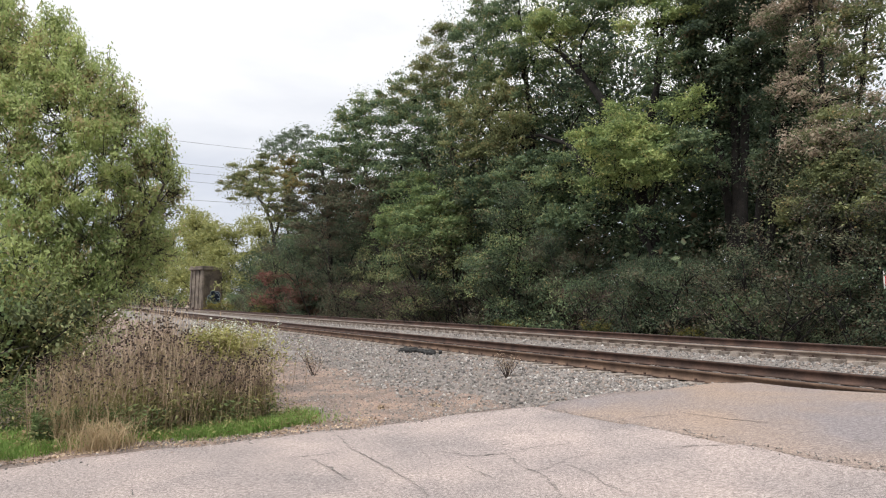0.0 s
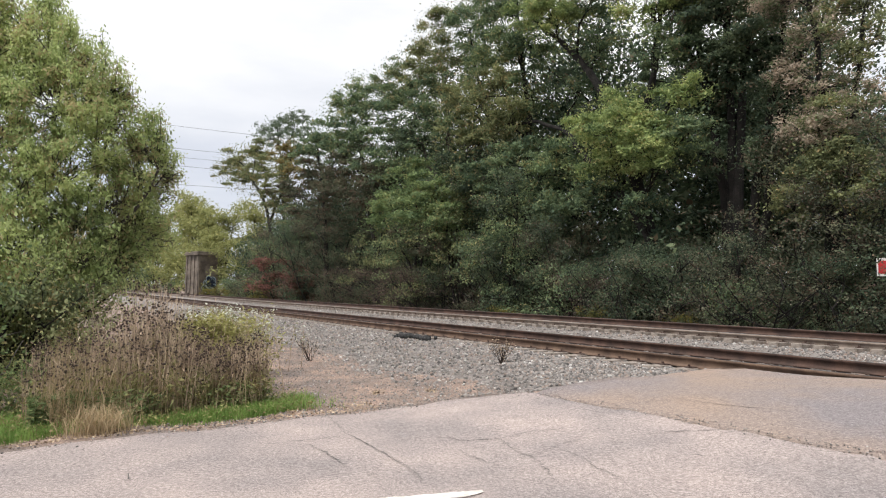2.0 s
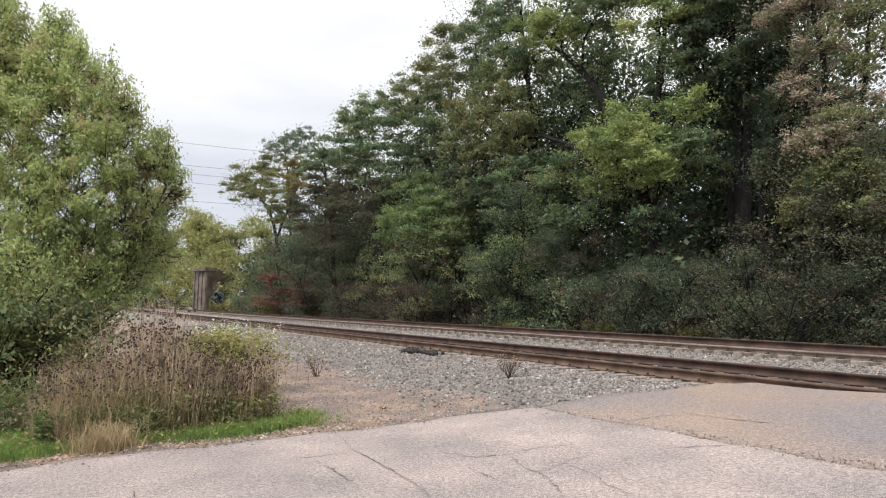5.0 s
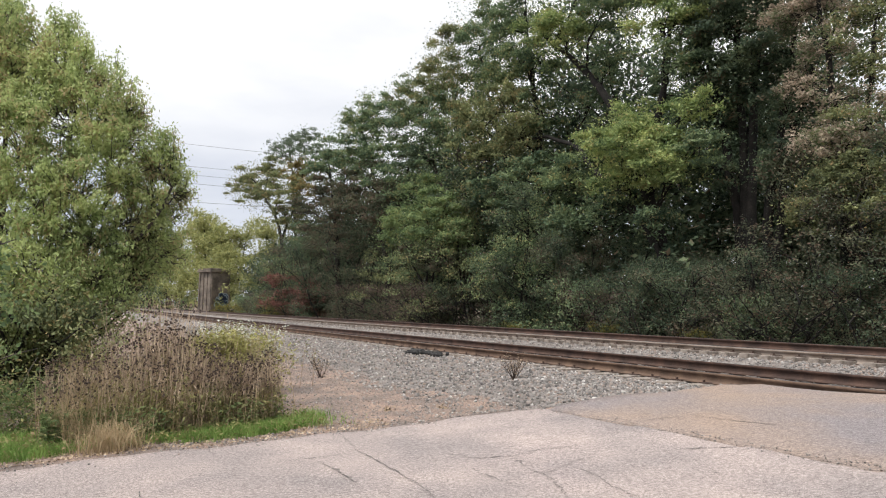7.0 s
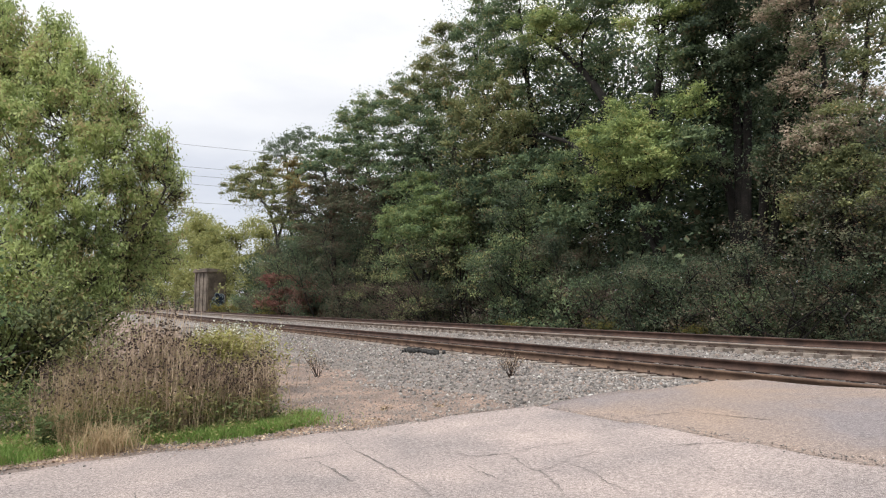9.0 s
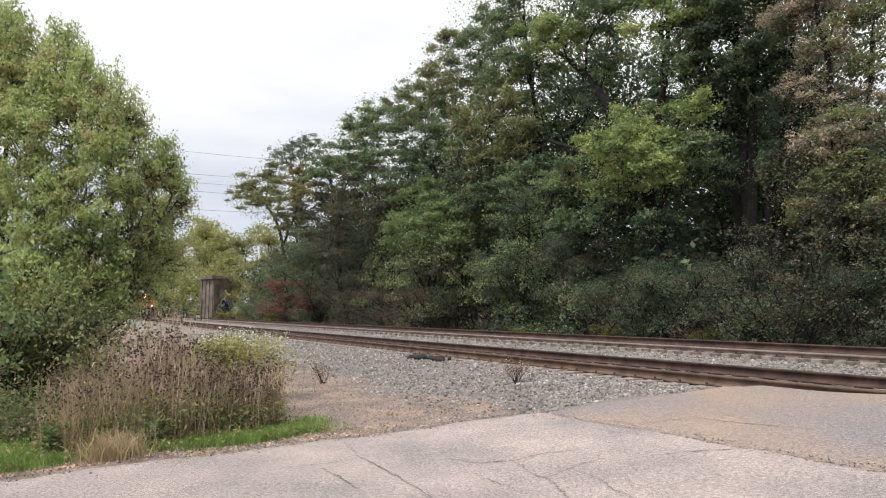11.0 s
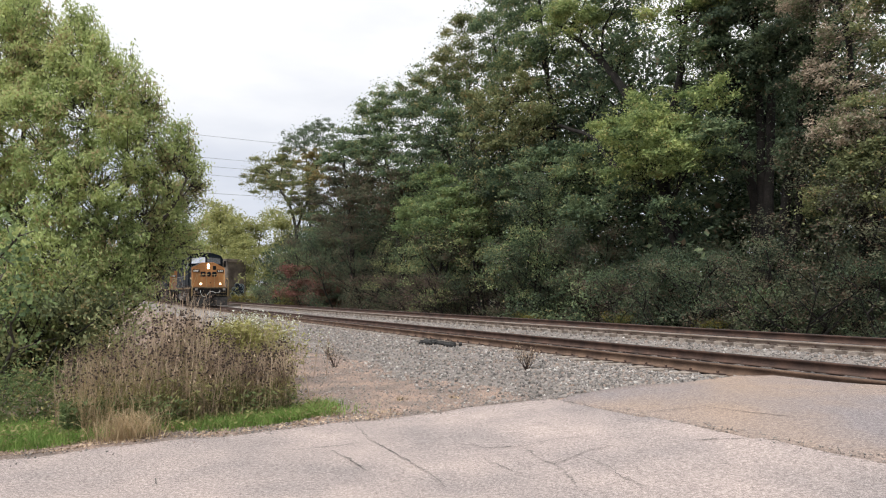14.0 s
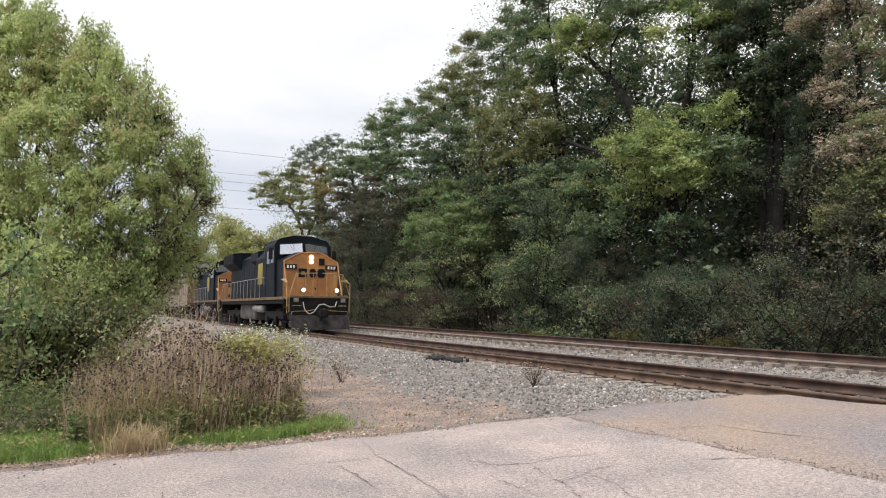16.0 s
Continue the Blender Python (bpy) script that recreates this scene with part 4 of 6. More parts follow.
t_blue = crown_tree(28, (79.7, 24), [[(78.6, 24, 2.3), (79.9, 24, 11.4), (81.4, 24, 19.0), (83.8, 24, 23.3)]],
    [(82.4, 24, 22.4, 1.5, 0, 0.7), (75.2, 24, 21.6, 1.53, 0, 0.8), (70.9, 24, 19.6, 1.19, 0, 0.7), (90.9, 24, 23.9, 1.14, 0, 0.55), (86.4, 24, 21.9, 1.25, 0, 0.6), (77.4, 24, 20.0, 1.42, 0, 0.8)],
    (BLUISH,), leaf=0.224, trunk_r=0.25, label="tall thin blue-green tree above the woods")
t_bush = crown_tree(46, (33.2, 18.0), [[(33.2, 18.0, 1.4), (33.2, 18.0, 4.1), (33.3, 18.0, 6.8)], [(33.2, 18.0, 2.1), (31.3, 18.0, 4.9), (31.0, 18.0, 6.5)], [(33.2, 18.0, 2.1), (36.3, 18.0, 5.0), (37.6, 18.0, 5.8)]],
    [(33.2, 18, 8.0, 1.21, 0, 1.2), (35.4, 17.9, 7.0, 1.2, 0, 1.2), (30.8, 17.9, 6.6, 1.08, 0, 1.2), (32.6, 17.6, 5.9, 1.38, 0, 1.3), (37.2, 17.8, 5.6, 1.1, 0, 1.1), (29.8, 17.7, 5.0, 1.11, 0, 1.2), (34.0, 17.6, 4.6, 1.09, 1, 1), (30.9, 17.6, 4.1, 1.01, 1, 1)],
    (BRIGHTER, UNDER), leaf=0.129, trunk_r=0.1, label="small bright green tree before the woods")
t_yellow = plant(make_tree(29, 19, 7.0, crown=GOLD_HAZY, leaves=7000, leaf=0.5, low=0.0, clump=1.6, flat=0.85, keep=1.0, limbs=18, label="rounded yellow-green tree far down the line"), 128, 21.5)
for u, v, turn, size in ((112, 22.3, 4.0, 0.62), (120, 22, 0.8, 0.8), (137, 22.5, 5.2, 0.95), (146, 24, 1.2, 1.05), (118, 25, 2.2, 0.85), (105, 27, 0.2, 0.8), (168, 20, 3.1, 1.0), (205, 15, 4.0, 1.0), (220, 1, 5.0, 0.9)):
    plant_again(t_yellow, u, v, turn, size)
plant_again(t_yellow, 185, -1, 5.0, 0.7)
plant_again(t_yellow, 150, 1, 0.5, 0.58)
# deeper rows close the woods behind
t_back = plant(make_tree(31, 17.5, 7.5, crown=DEEP_SHADED, leaves=13000, leaf=0.27, low=0.02, limbs=24, clump=1.4, flat=0.85, keep=1.0, label="deep green tree inside the woods, darkened as if in shade"), 1, 27)
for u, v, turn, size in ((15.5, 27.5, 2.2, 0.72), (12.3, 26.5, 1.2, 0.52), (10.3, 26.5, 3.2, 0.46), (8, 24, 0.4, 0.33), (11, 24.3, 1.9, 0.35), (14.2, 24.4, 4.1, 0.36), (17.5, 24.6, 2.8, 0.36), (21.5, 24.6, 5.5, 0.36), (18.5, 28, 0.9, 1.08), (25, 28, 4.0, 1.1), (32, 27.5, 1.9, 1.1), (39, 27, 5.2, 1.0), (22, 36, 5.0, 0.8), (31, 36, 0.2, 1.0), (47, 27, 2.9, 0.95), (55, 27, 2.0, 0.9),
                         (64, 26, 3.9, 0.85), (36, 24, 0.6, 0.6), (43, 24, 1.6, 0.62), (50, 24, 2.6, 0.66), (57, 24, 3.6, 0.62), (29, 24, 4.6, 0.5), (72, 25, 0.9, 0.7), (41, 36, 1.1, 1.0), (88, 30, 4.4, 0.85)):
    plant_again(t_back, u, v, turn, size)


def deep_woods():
    """The leaves of the wood's interior, dimmed by colour, behind the trees of its edge."""
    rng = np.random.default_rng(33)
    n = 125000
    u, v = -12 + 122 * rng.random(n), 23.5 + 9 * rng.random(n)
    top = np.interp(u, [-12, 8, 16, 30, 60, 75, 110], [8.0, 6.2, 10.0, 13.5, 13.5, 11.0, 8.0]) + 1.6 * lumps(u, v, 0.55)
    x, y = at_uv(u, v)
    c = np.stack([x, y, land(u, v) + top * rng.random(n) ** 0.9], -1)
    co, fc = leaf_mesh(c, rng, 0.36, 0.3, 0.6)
    tagged(sheet_mesh("woods", co, fc, DEEP_SHADED), "deep green leaves inside the woods, darkened as if in shade", "woods", kind="stuff")


deep_woods()
# younger trees under the tall ones
m_green = plant(make_tree(61, 9, 3.4, crown=GREEN, leaves=13000, leaf=0.12, stems=2, fork=0.3, trunk_r=0.1, low=0.04, limbs=22, clump=0.75, label="young green tree under the tall trees"), 24.0, 19.2, 0.0, 0.8)
m_deep = plant(make_tree(62, 8, 3.2, crown=DEEP_SHADED, leaves=13000, leaf=0.12, stems=2, fork=0.3, trunk_r=0.1, low=0.04, limbs=22, clump=0.75, label="young dark green tree under the tall trees"), 16.2, 19.6, 0.0, 0.5)
m_olive = plant(make_tree(63, 8.5, 3.2, crown=OLIVE, leaves=12000, leaf=0.12, stems=2, fork=0.3, trunk_r=0.1, low=0.04, limbs=22, clump=0.75, label="young olive brown tree under the tall trees"), 29.5, 19.3)
m_under = plant(make_tree(64, 8.5, 3.2, crown=UNDER, leaves=13000, leaf=0.11, stems=2, fork=0.3, trunk_r=0.1, low=0.04, limbs=22, clump=0.75, label="young tree with dull olive and brown leaves"), 10.2, 19.6, 2.7, 0.85)
for u, v, kind, turn, size in ((3, 20.5, m_olive, 1, 1.0), (7.5, 20.3, m_deep, 3.1, 0.8), (12.5, 20.2, m_deep, 2, 0.5), (26, 18.9, m_deep, 4, 1.0), (40, 18.8, m_olive, 5, 0.9), (46, 18.6, m_under, 1, 1.0), (52, 18.4, m_deep, 2.4, 1.0), (60, 18.3, m_under, 0.3, 1.1),
                               (67, 18.3, m_green, 3.7, 0.9), (33.5, 19.0, m_green, 0.7, 0.9), (20.6, 19.5, m_deep, 2.2, 0.7), (13.6, 19.6, m_deep, 5.1, 0.45), (8.3, 19.4, m_under, 0.4, 0.7), (21, 18.8, m_under, 1.4, 0.6)):
    plant_again(kind, u, v, turn, size)

# undergrowth at the woods' edge
b_deep = plant(make_tree(41, 3.6, 2.2, crown=DEEP_SHADED, leaves=8500, leaf=0.074, stems=5, fork=0.5, trunk_r=0.05, low=0.05, limbs=14, subs=3, clump=0.55, name="shrub", label="dense dark green shrub at the woods' edge"), 15.5, 17.6)
b_green = plant(make_tree(42, 3.0, 2.0, crown=MIDGREEN, leaves=4600, leaf=0.11, stems=5, fork=0.6, trunk_r=0.045, low=0.05, limbs=14, subs=3, clump=0.55, name="shrub", label="green shrub at the woods' edge"), 70, 18.2)
b_russet = plant(make_tree(43, 3.4, 2.2, crown=RUSSET, leaves=6200, leaf=0.074, stems=6, fork=0.6, trunk_r=0.04, low=0.05, limbs=14, subs=3, clump=0.55, name="shrub", label="brownish russet shrub at the woods' edge"), 31, 17.6)
b_under = plant(make_tree(47, 3.2, 2.1, crown=UNDER, leaves=7000, leaf=0.074, stems=6, fork=0.6, trunk_r=0.04, low=0.05, limbs=14, subs=3, clump=0.5, name="shrub", label="tangled olive brown shrub at the woods' edge"), 11.5, 17.9)
b_yellow = plant(make_tree(44, 1.5, 1.2, crown=YELLOW, leaves=1600, leaf=0.12, stems=5, fork=0.6, trunk_r=0.025, low=0.05, limbs=20, clump=0.28, name="shrub", label="low yellowing shrub beside the track"), 17.8, 17.1, 0.0, 0.6)
b_red = plant(make_tree(45, 4.6, 2.6, crown=RED, leaves=5000, leaf=0.2, stems=5, fork=0.5, trunk_r=0.05, low=0.2, limbs=20, clump=0.5, name="shrub", label="red autumn shrub by the line"), 57.5, 17.3)
rng = np.random.default_rng(77)
for k in range(40):
    u = -3 + k * 2.0 + rng.normal(0, 0.6)
    kind = (b_deep, b_green, b_under, b_deep, b_russet, b_green, b_deep)[k % 7] if u < 26 else ((b_russet, b_under, b_deep, b_russet, b_deep)[k % 5] if u < 64 else (b_russet, b_green, b_deep)[k % 3])
    plant_again(kind, u, 17.8 + abs(rng.normal(0, 0.9)) + (0.8 if k % 2 else 0), rng.random() * 6.28, 0.6 + 0.55 * rng.random())
for u, v, s in ((23.2, 17.1, 0.5), (13.8, 17.0, 0.45), (63, 16.9, 1.5), (61, 17.2, 1.2), (78, 16.8, 1.1), (86, 16.9, 1.2)):
    plant_again(b_yellow, u, v, u, s)
for u, v, s in ((54.5, 17.9, 0.7),):
    plant_again(b_red, u, v, u, s)
for u, v, s in ((100, 22.5, 1.1), (126, 18.5, 1.0), (134, 17.5, 1.0), (150, 16, 2.2), (165, 5, 2.4), (140, 3, 2.0), (180, 8, 2.6), (200, 5, 3.0), (125, 2, 1.8), (195, 16, 3.0), (112, 1.5, 1.6)):
    plant_again(b_green, u, v, u, s)


# the ash-leaved tree and the vine-hung bush before it, beside the road
big = crown_tree(51, (15.43, -1.37), [[(15.46, -1.42, 0.4), (15.43, -1.36, 3.08), (15.38, -1.28, 5.39), (15.47, -1.43, 7.54)], [(15.4, -1.32, 0.4), (14.96, -0.56, 2.86), (14.66, -0.06, 4.81), (14.76, -0.22, 6.33)], [(15.35, -1.22, 0.4), (14.6, 0.04, 2.52), (14.24, 0.66, 4.23), (14.08, 0.92, 5.15)], [(15.35, -1.22, 0.4), (14.36, 0.45, 1.95), (13.93, 1.19, 3.08), (13.68, 1.6, 3.88)], [(15.57, -1.61, 0.4), (15.81, -2.01, 4.23), (15.86, -2.1, 7.78)]],
    [(15.35, -1.42, 6.83, 0.55, 0, 1.0), (14.82, -0.72, 6.55, 0.55, 0, 1.0), (14.83, -0.34, 6.75, 0.3, 0, 1.0), (14.43, -0.85, 5.43, 0.72, 0, 1.0), (14.23, -0.11, 6.01, 0.51, 0, 1.0), (14.05, -1.0, 4.23, 0.74, 0, 1.0), (14.42, 0.34, 5.98, 0.28, 0, 1.0), (13.95, 0.36, 5.21, 0.47, 0, 1.0), (13.79, -0.15, 4.76, 0.64, 0, 1.0), (14.2, 0.73, 5.5, 0.28, 0, 1.0), (13.81, 0.8, 4.67, 0.45, 0, 1.0), (14.28, 0.98, 5.27, 0.23, 0, 1.0), (13.94, 1.17, 4.34, 0.39, 0, 1.0), (13.61, 0.54, 3.99, 0.63, 0, 1.0), (14.22, 1.48, 4.57, 0.26, 0, 1.0), (14.12, 1.65, 4.05, 0.3, 0, 1.0), (13.58, -0.19, 3.59, 0.69, 0, 1.0), (14.13, 1.24, 3.68, 0.48, 0, 1.0), (14.42, 1.92, 3.84, 0.24, 0, 1.0), (13.85, 0.73, 3.1, 0.62, 0, 1.0), (14.79, 1.7, 3.38, 0.32, 0, 1.0), (13.53, -0.69, 3.03, 0.67, 0, 1.0), (13.4, 0.12, 2.65, 0.62, 0, 1.0), (14.49, 1.41, 2.86, 0.4, 0, 1.0), (14.28, 0.98, 2.47, 0.5, 0, 1.0), (13.14, -0.64, 2.2, 0.59, 0, 1.0), (13.27, 0.32, 1.97, 0.52, 0, 1.0), (14.16, 1.19, 2.07, 0.34, 0, 1.0), (12.9, -0.22, 1.51, 0.45, 0, 1.0), (12.84, -0.91, 1.51, 0.47, 0, 1.0), (15.62, -1.89, 5.95, 0.92, 0, 1.0), (14.49, -1.75, 3.81, 0.84, 0, 1.0), (16.15, -2.19, 7.03, 0.83, 0, 1.0), (13.75, -1.67, 2.39, 0.79, 0, 1.0), (15.22, 1.75, 2.56, 0.32, 0, 1.0), (13.16, 0.52, 1.46, 0.35, 0, 1.0), (12.49, -0.71, 0.96, 0.31, 0, 1.0), (15.06, -1.52, 5.16, 0.67, 0, 1.0), (15.39, -2.09, 5.05, 0.89, 0, 1.0), (15.19, -1.35, 6.15, 0.57, 0, 1.0), (16.33, -2.49, 6.91, 0.94, 0, 1.0), (14.74, -2.17, 3.17, 0.83, 0, 1.0), (14.06, -1.41, 2.94, 0.61, 0, 1.0), (14.68, -0.48, 5.56, 0.57, 0, 1.0), (14.89, 1.32, 2.34, 0.38, 0, 0.3), (14.72, 1.21, 2.87, 0.4, 0, 0.6), (14.04, 0.99, 1.73, 0.38, 0, 0.6)],
    (BOXELDER,), leaf=0.072, trunk_r=0.09, bark=BARK_PALE, tuft=0.115, narrow=0.42, cover=58, loose=0.07, spread=1.12, radial=0.5, label="dense bushy ash-leaved tree with drooping green leaves")
vine = make_tree(52, 3.0, 1.4, crown=BRIGHTER, leaves=3800, leaf=0.068, stems=4, fork=0.5, trunk_r=0.03, low=0.1, limbs=20, clump=0.3, droop=0.6, narrow=0.7, bark=BARK_PALE, name="shrub", label="vine-hung green bush with broad yellowing leaves")
vine.matrix_basis = Matrix.Translation((-6.75, 9.0, 0))
lower = make_tree(53, 2.3, 1.5, crown=OLIVE, leaves=10000, leaf=0.07, stems=5, fork=0.6, trunk_r=0.03, low=0.05, limbs=20, clump=0.34, droop=0.5, name="shrub", label="dull green tangled undergrowth beneath the tree")
lower.matrix_basis = Matrix.Translation((-7.6, 10.4, 0))
copy_thing(lower, Matrix.Translation((-9.5, 10.2, 0)) @ Matrix.Rotation(2, 4, "Z"))
copy_thing(lower, Matrix.Translation((-9.3, 12.6, 0)) @ Matrix.Rotation(4, 4, "Z") @ Matrix.Scale(0.95, 4))
side = make_tree(54, 2.9, 1.9, crown=BOXELDER, leaves=11000, leaf=0.09, stems=6, fork=0.6, trunk_r=0.03, low=0.03, limbs=24, subs=4, clump=0.42, flat=0.8, keep=1.0, droop=0.6, narrow=0.36, name="shrub", label="drooping green saplings at the tree's foot")
side.matrix_basis = Matrix.Translation((-9.0, 12.4, 0))
copy_thing(side, Matrix.Translation((-7.9, 12.2, 0)) @ Matrix.Rotation(5.0, 4, "Z") @ Matrix.Scale(0.78, 4))
copy_thing(side, Matrix.Translation((-7.7, 11.2, 0)) @ Matrix.Rotation(1.0, 4, "Z") @ Matrix.Scale(0.8, 4))
copy_thing(side, Matrix.Translation((-8.7, 13.0, 0)) @ Matrix.Rotation(3.0, 4, "Z") @ Matrix.Scale(0.8, 4))
copy_thing(side, Matrix.Translation((-10.4, 13.8, 0)) @ Matrix.Rotation(2.4, 4, "Z") @ Matrix.Scale(1.15, 4))
copy_thing(side, Matrix.Translation((-9.6, 11.6, 0)) @ Matrix.Rotation(4.4, 4, "Z") @ Matrix.Scale(1.2, 4))
for u, v, turn, size in ((131, 17.5, 0.3, 0.45), (150, 17, 1.3, 0.6), (176, 16.5, 2.3, 0.8), (240, 17, 3.3, 1.0), (300, 17, 4.3, 1.1), (450, 10, 5.0, 1.4), (420, 18, 0.7, 1.3), (170, 1, 0.7, 0.7), (240, 0, 2.7, 0.9), (330, 1, 1.7, 1.1)):
    plant_again(t_yellow, u, v, turn, size)


# ---- the pier ----
def pier():
    x, y = at_uv(111.5, 20.0)
    ob = empty("bridge_pier", Matrix.Translation((x, y, float(land(111.5, 20.0)) - 0.1)) @ Matrix.Rotation(radians(145), 4, "Z"))
    tagged(ob, "old stained concrete bridge pier with graffiti, standing beside the track", "bridge pier")
    shaft = prism([(-1.85, 0), (1.85, 0), (1.72, 7.0), (-1.72, 7.0)], -1.65, 1.65)
    part("shaft", shaft, CONCRETE, ob)
    part("cap", box(-1.9, 1.9, -2.05, 2.05, 7.0, 7.3, 0.05), CONCRETE, ob)
    part("cap", box(-1.8, 1.8, -1.95, 1.95, 7.304, 7.62, 0.08), CONCRETE, ob)
    for xx in (-1.5, -0.5, 0.5, 1.5):
        part("ridge", prism([(1.70, 0), (1.99, 0), (1.86, 6.95), (1.60, 6.95)], xx - 0.16, xx + 0.16), CONCRETE, ob)
    part("ridge", box(-1.78, -1.62, -1.80, -1.52, 0, 6.95, 0.03), CONCRETE, ob)
    part("ridge", box(-1.78, -1.62, 1.5, 1.78, 0, 6.95, 0.03), CONCRETE, ob)
    # sprayed letters as plain shapes
    blue = material("spray_dark_blue", (0.02, 0.035, 0.07), rough=0.8)
    pale = material("spray_pale_blue", (0.42, 0.52, 0.60), rough=0.8)
    blobs = ((-0.9, 2.9, 0.55), (-0.1, 3.2, 0.42), (-1.2, 2.1, 0.5), (-0.3, 2.2, 0.55), (0.45, 2.5, 0.4), (0.7, 1.7, 0.42), (-0.6, 1.3, 0.42), (0.2, 1.3, 0.4), (-1.3, 1.3, 0.35))
    for yy, z, r in blobs:
        part("graffiti", add_disc(bmesh.new(), (-1.725, yy, z), (1, 0, 0), r * 1.17, 0.012, 14), pale, ob, "pale blue sprayed outline")
    for yy, z, r in blobs:
        part("graffiti", add_disc(bmesh.new(), (-1.735, yy, z), (1, 0, 0), r * 0.95, 0.012, 14), blue, ob, "dark blue sprayed letters")
    for yy, z, r in blobs[::2]:
        part("graffiti", add_tube(bmesh.new(), [(-1.745, yy + r * math.cos(a) * 0.5, z + r * math.sin(a) * 0.55) for a in (0.4, 1.2, 2.0, 2.9, 3.8)], 0.05, 5), pale, ob, "pale blue sprayed stroke")
    return ob


pier()


# ---- weeds and grass beside the road ----
STALK = leafy("dry_brown_stalk", ((0.085, 0.06, 0.048), (0.26, 0.19, 0.138), (0.47, 0.36, 0.26), (0.68, 0.55, 0.40)), None, 0, 0.1, 3.5)
SEED = leafy("dark_seed_head", ((0.03, 0.022, 0.02), (0.06, 0.042, 0.035), (0.10, 0.07, 0.055)), None, 0, 0.05, 2.0)
STRAW = leafy("straw_grass", ((0.23, 0.18, 0.105), (0.42, 0.32, 0.195), (0.58, 0.46, 0.30)), None, 0, 0.3, 2.0)
LAWN = leafy("fresh_grass", ((0.095, 0.165, 0.042), (0.18, 0.29, 0.075), (0.31, 0.43, 0.13)), (0.28, 0.28, 0.12), 0.1, 0.35, 4.0)
NETTLE = leafy("dark_weed_leaf", ((0.061, 0.091, 0.039), (0.121, 0.169, 0.065), (0.23, 0.273, 0.111)), (0.22, 0.18, 0.10), 0.15, 0.3, 3.0)
WEED_LEAF = leafy("weed_leaf", ((0.12, 0.13, 0.055), (0.23, 0.225, 0.09), (0.37, 0.34, 0.15)), (0.28, 0.2, 0.11), 0.2, 0.3, 2.0)
GOLDENROD = leafy("yellow_green_weed_leaf", ((0.19, 0.185, 0.065), (0.30, 0.285, 0.10), (0.44, 0.41, 0.19)), None, 0, 0.3, 2.0)
ASTER = leafy("pale_flower", ((0.45, 0.48, 0.40), (0.62, 0.64, 0.56)), None, 0, 0.2, 2.0)


def ribbons(base, h, lean, width, rng, seg=4):
    """Grass blades: tapering ribbons that bow over."""
    n = len(base)
    t = np.linspace(0, 1, seg + 1)
    az = rng.random(n) * 6.283
    side = np.stack([np.cos(az), np.sin(az), 0 * az], -1)
    spine = base[:, None] + np.stack([lean[:, None, 0] * t ** 2, lean[:, None, 1] * t ** 2, h[:, None] * (t - 0.18 * t ** 3)], -1)
    w = (width[:, None] * (1 - t * 0.92) / 2)[..., None] * side[:, None]
    co = np.stack([spine - w, spine + w], 2).reshape(-1, 3)
    i = (np.arange(n) * 2 * (seg + 1))[:, None] + (np.arange(seg) * 2)[None]
    return co, np.stack([i, i + 1, i + 3, i + 2], -1).reshape(-1, 4)


def nuggets(c, size, rng):
    """Small rough lumps at the places c."""
    cube = np.array([[x, y, z] for x in (-1, 1) for y in (-1, 1) for z in (-1, 1)], float)
    quad = np.array([[0, 1, 3, 2], [4, 6, 7, 5], [0, 4, 5, 1], [2, 3, 7, 6], [0, 2, 6, 4], [1, 5, 7, 3]])
    k = len(c)
    co = c[:, None] + cube[None] * (0.5 + 0.5 * rng.random((k, 8, 3))) * (np.asarray(size) * np.ones(k))[:, None, None] / 2
    return co.reshape(-1, 3), (quad[None] + 8 * np.arange(k)[:, None, None]).reshape(-1, 4)


def joined(name, pieces, label, category):
    """Several (vertices, faces, material) as one mesh of loose growth."""
    cos, fcs, which, at = [], [], [], 0
    for k, (co, fc, _) in enumerate(pieces):
        cos.append(co)
        fcs.append(fc + at)
        which.append(np.full(len(fc), k, np.int32))
        at += len(co)
    ob = sheet_mesh(name, np.concatenate(cos), np.concatenate(fcs), None)
    for _, _, m in pieces:
        ob.data.materials.append(m)
    ob.data.polygons.foreach_set("material_index", np.concatenate(which))
    return tagged(ob, label, category, kind="stuff")


def ground_at(u, v):
    x, y = at_uv(u, v)
    return np.stack([x, y, np.maximum(land(u, v), -0.1)], -1)


def stalks(base, h, rng, thick=0.006):
    tubes, tips = [], []
    for b, k in zip(base, h):
        p, r = grow(rng, b, np.array([rng.normal(0, 0.12), rng.normal(0, 0.12), 1.0]), k, thick * (0.7 + 0.6 * rng.random()), 0.02, 0.05, 5)
        tubes.append((p, r))
        tips.append(p)
        for _ in range(2):
            q = p[3] if rng.random() < 0.5 else p[2]
            d = np.array([rng.normal(0, 0.6), rng.normal(0, 0.6), 1.0])
            e, er = grow(rng, q, d, k * 0.25, thick * 0.5, 0.02, 0.08, 3)
            tubes.append((e, er))
            tips.append(np.concatenate([e, e[-1:], e[-1:]]))
    return tubes, tips


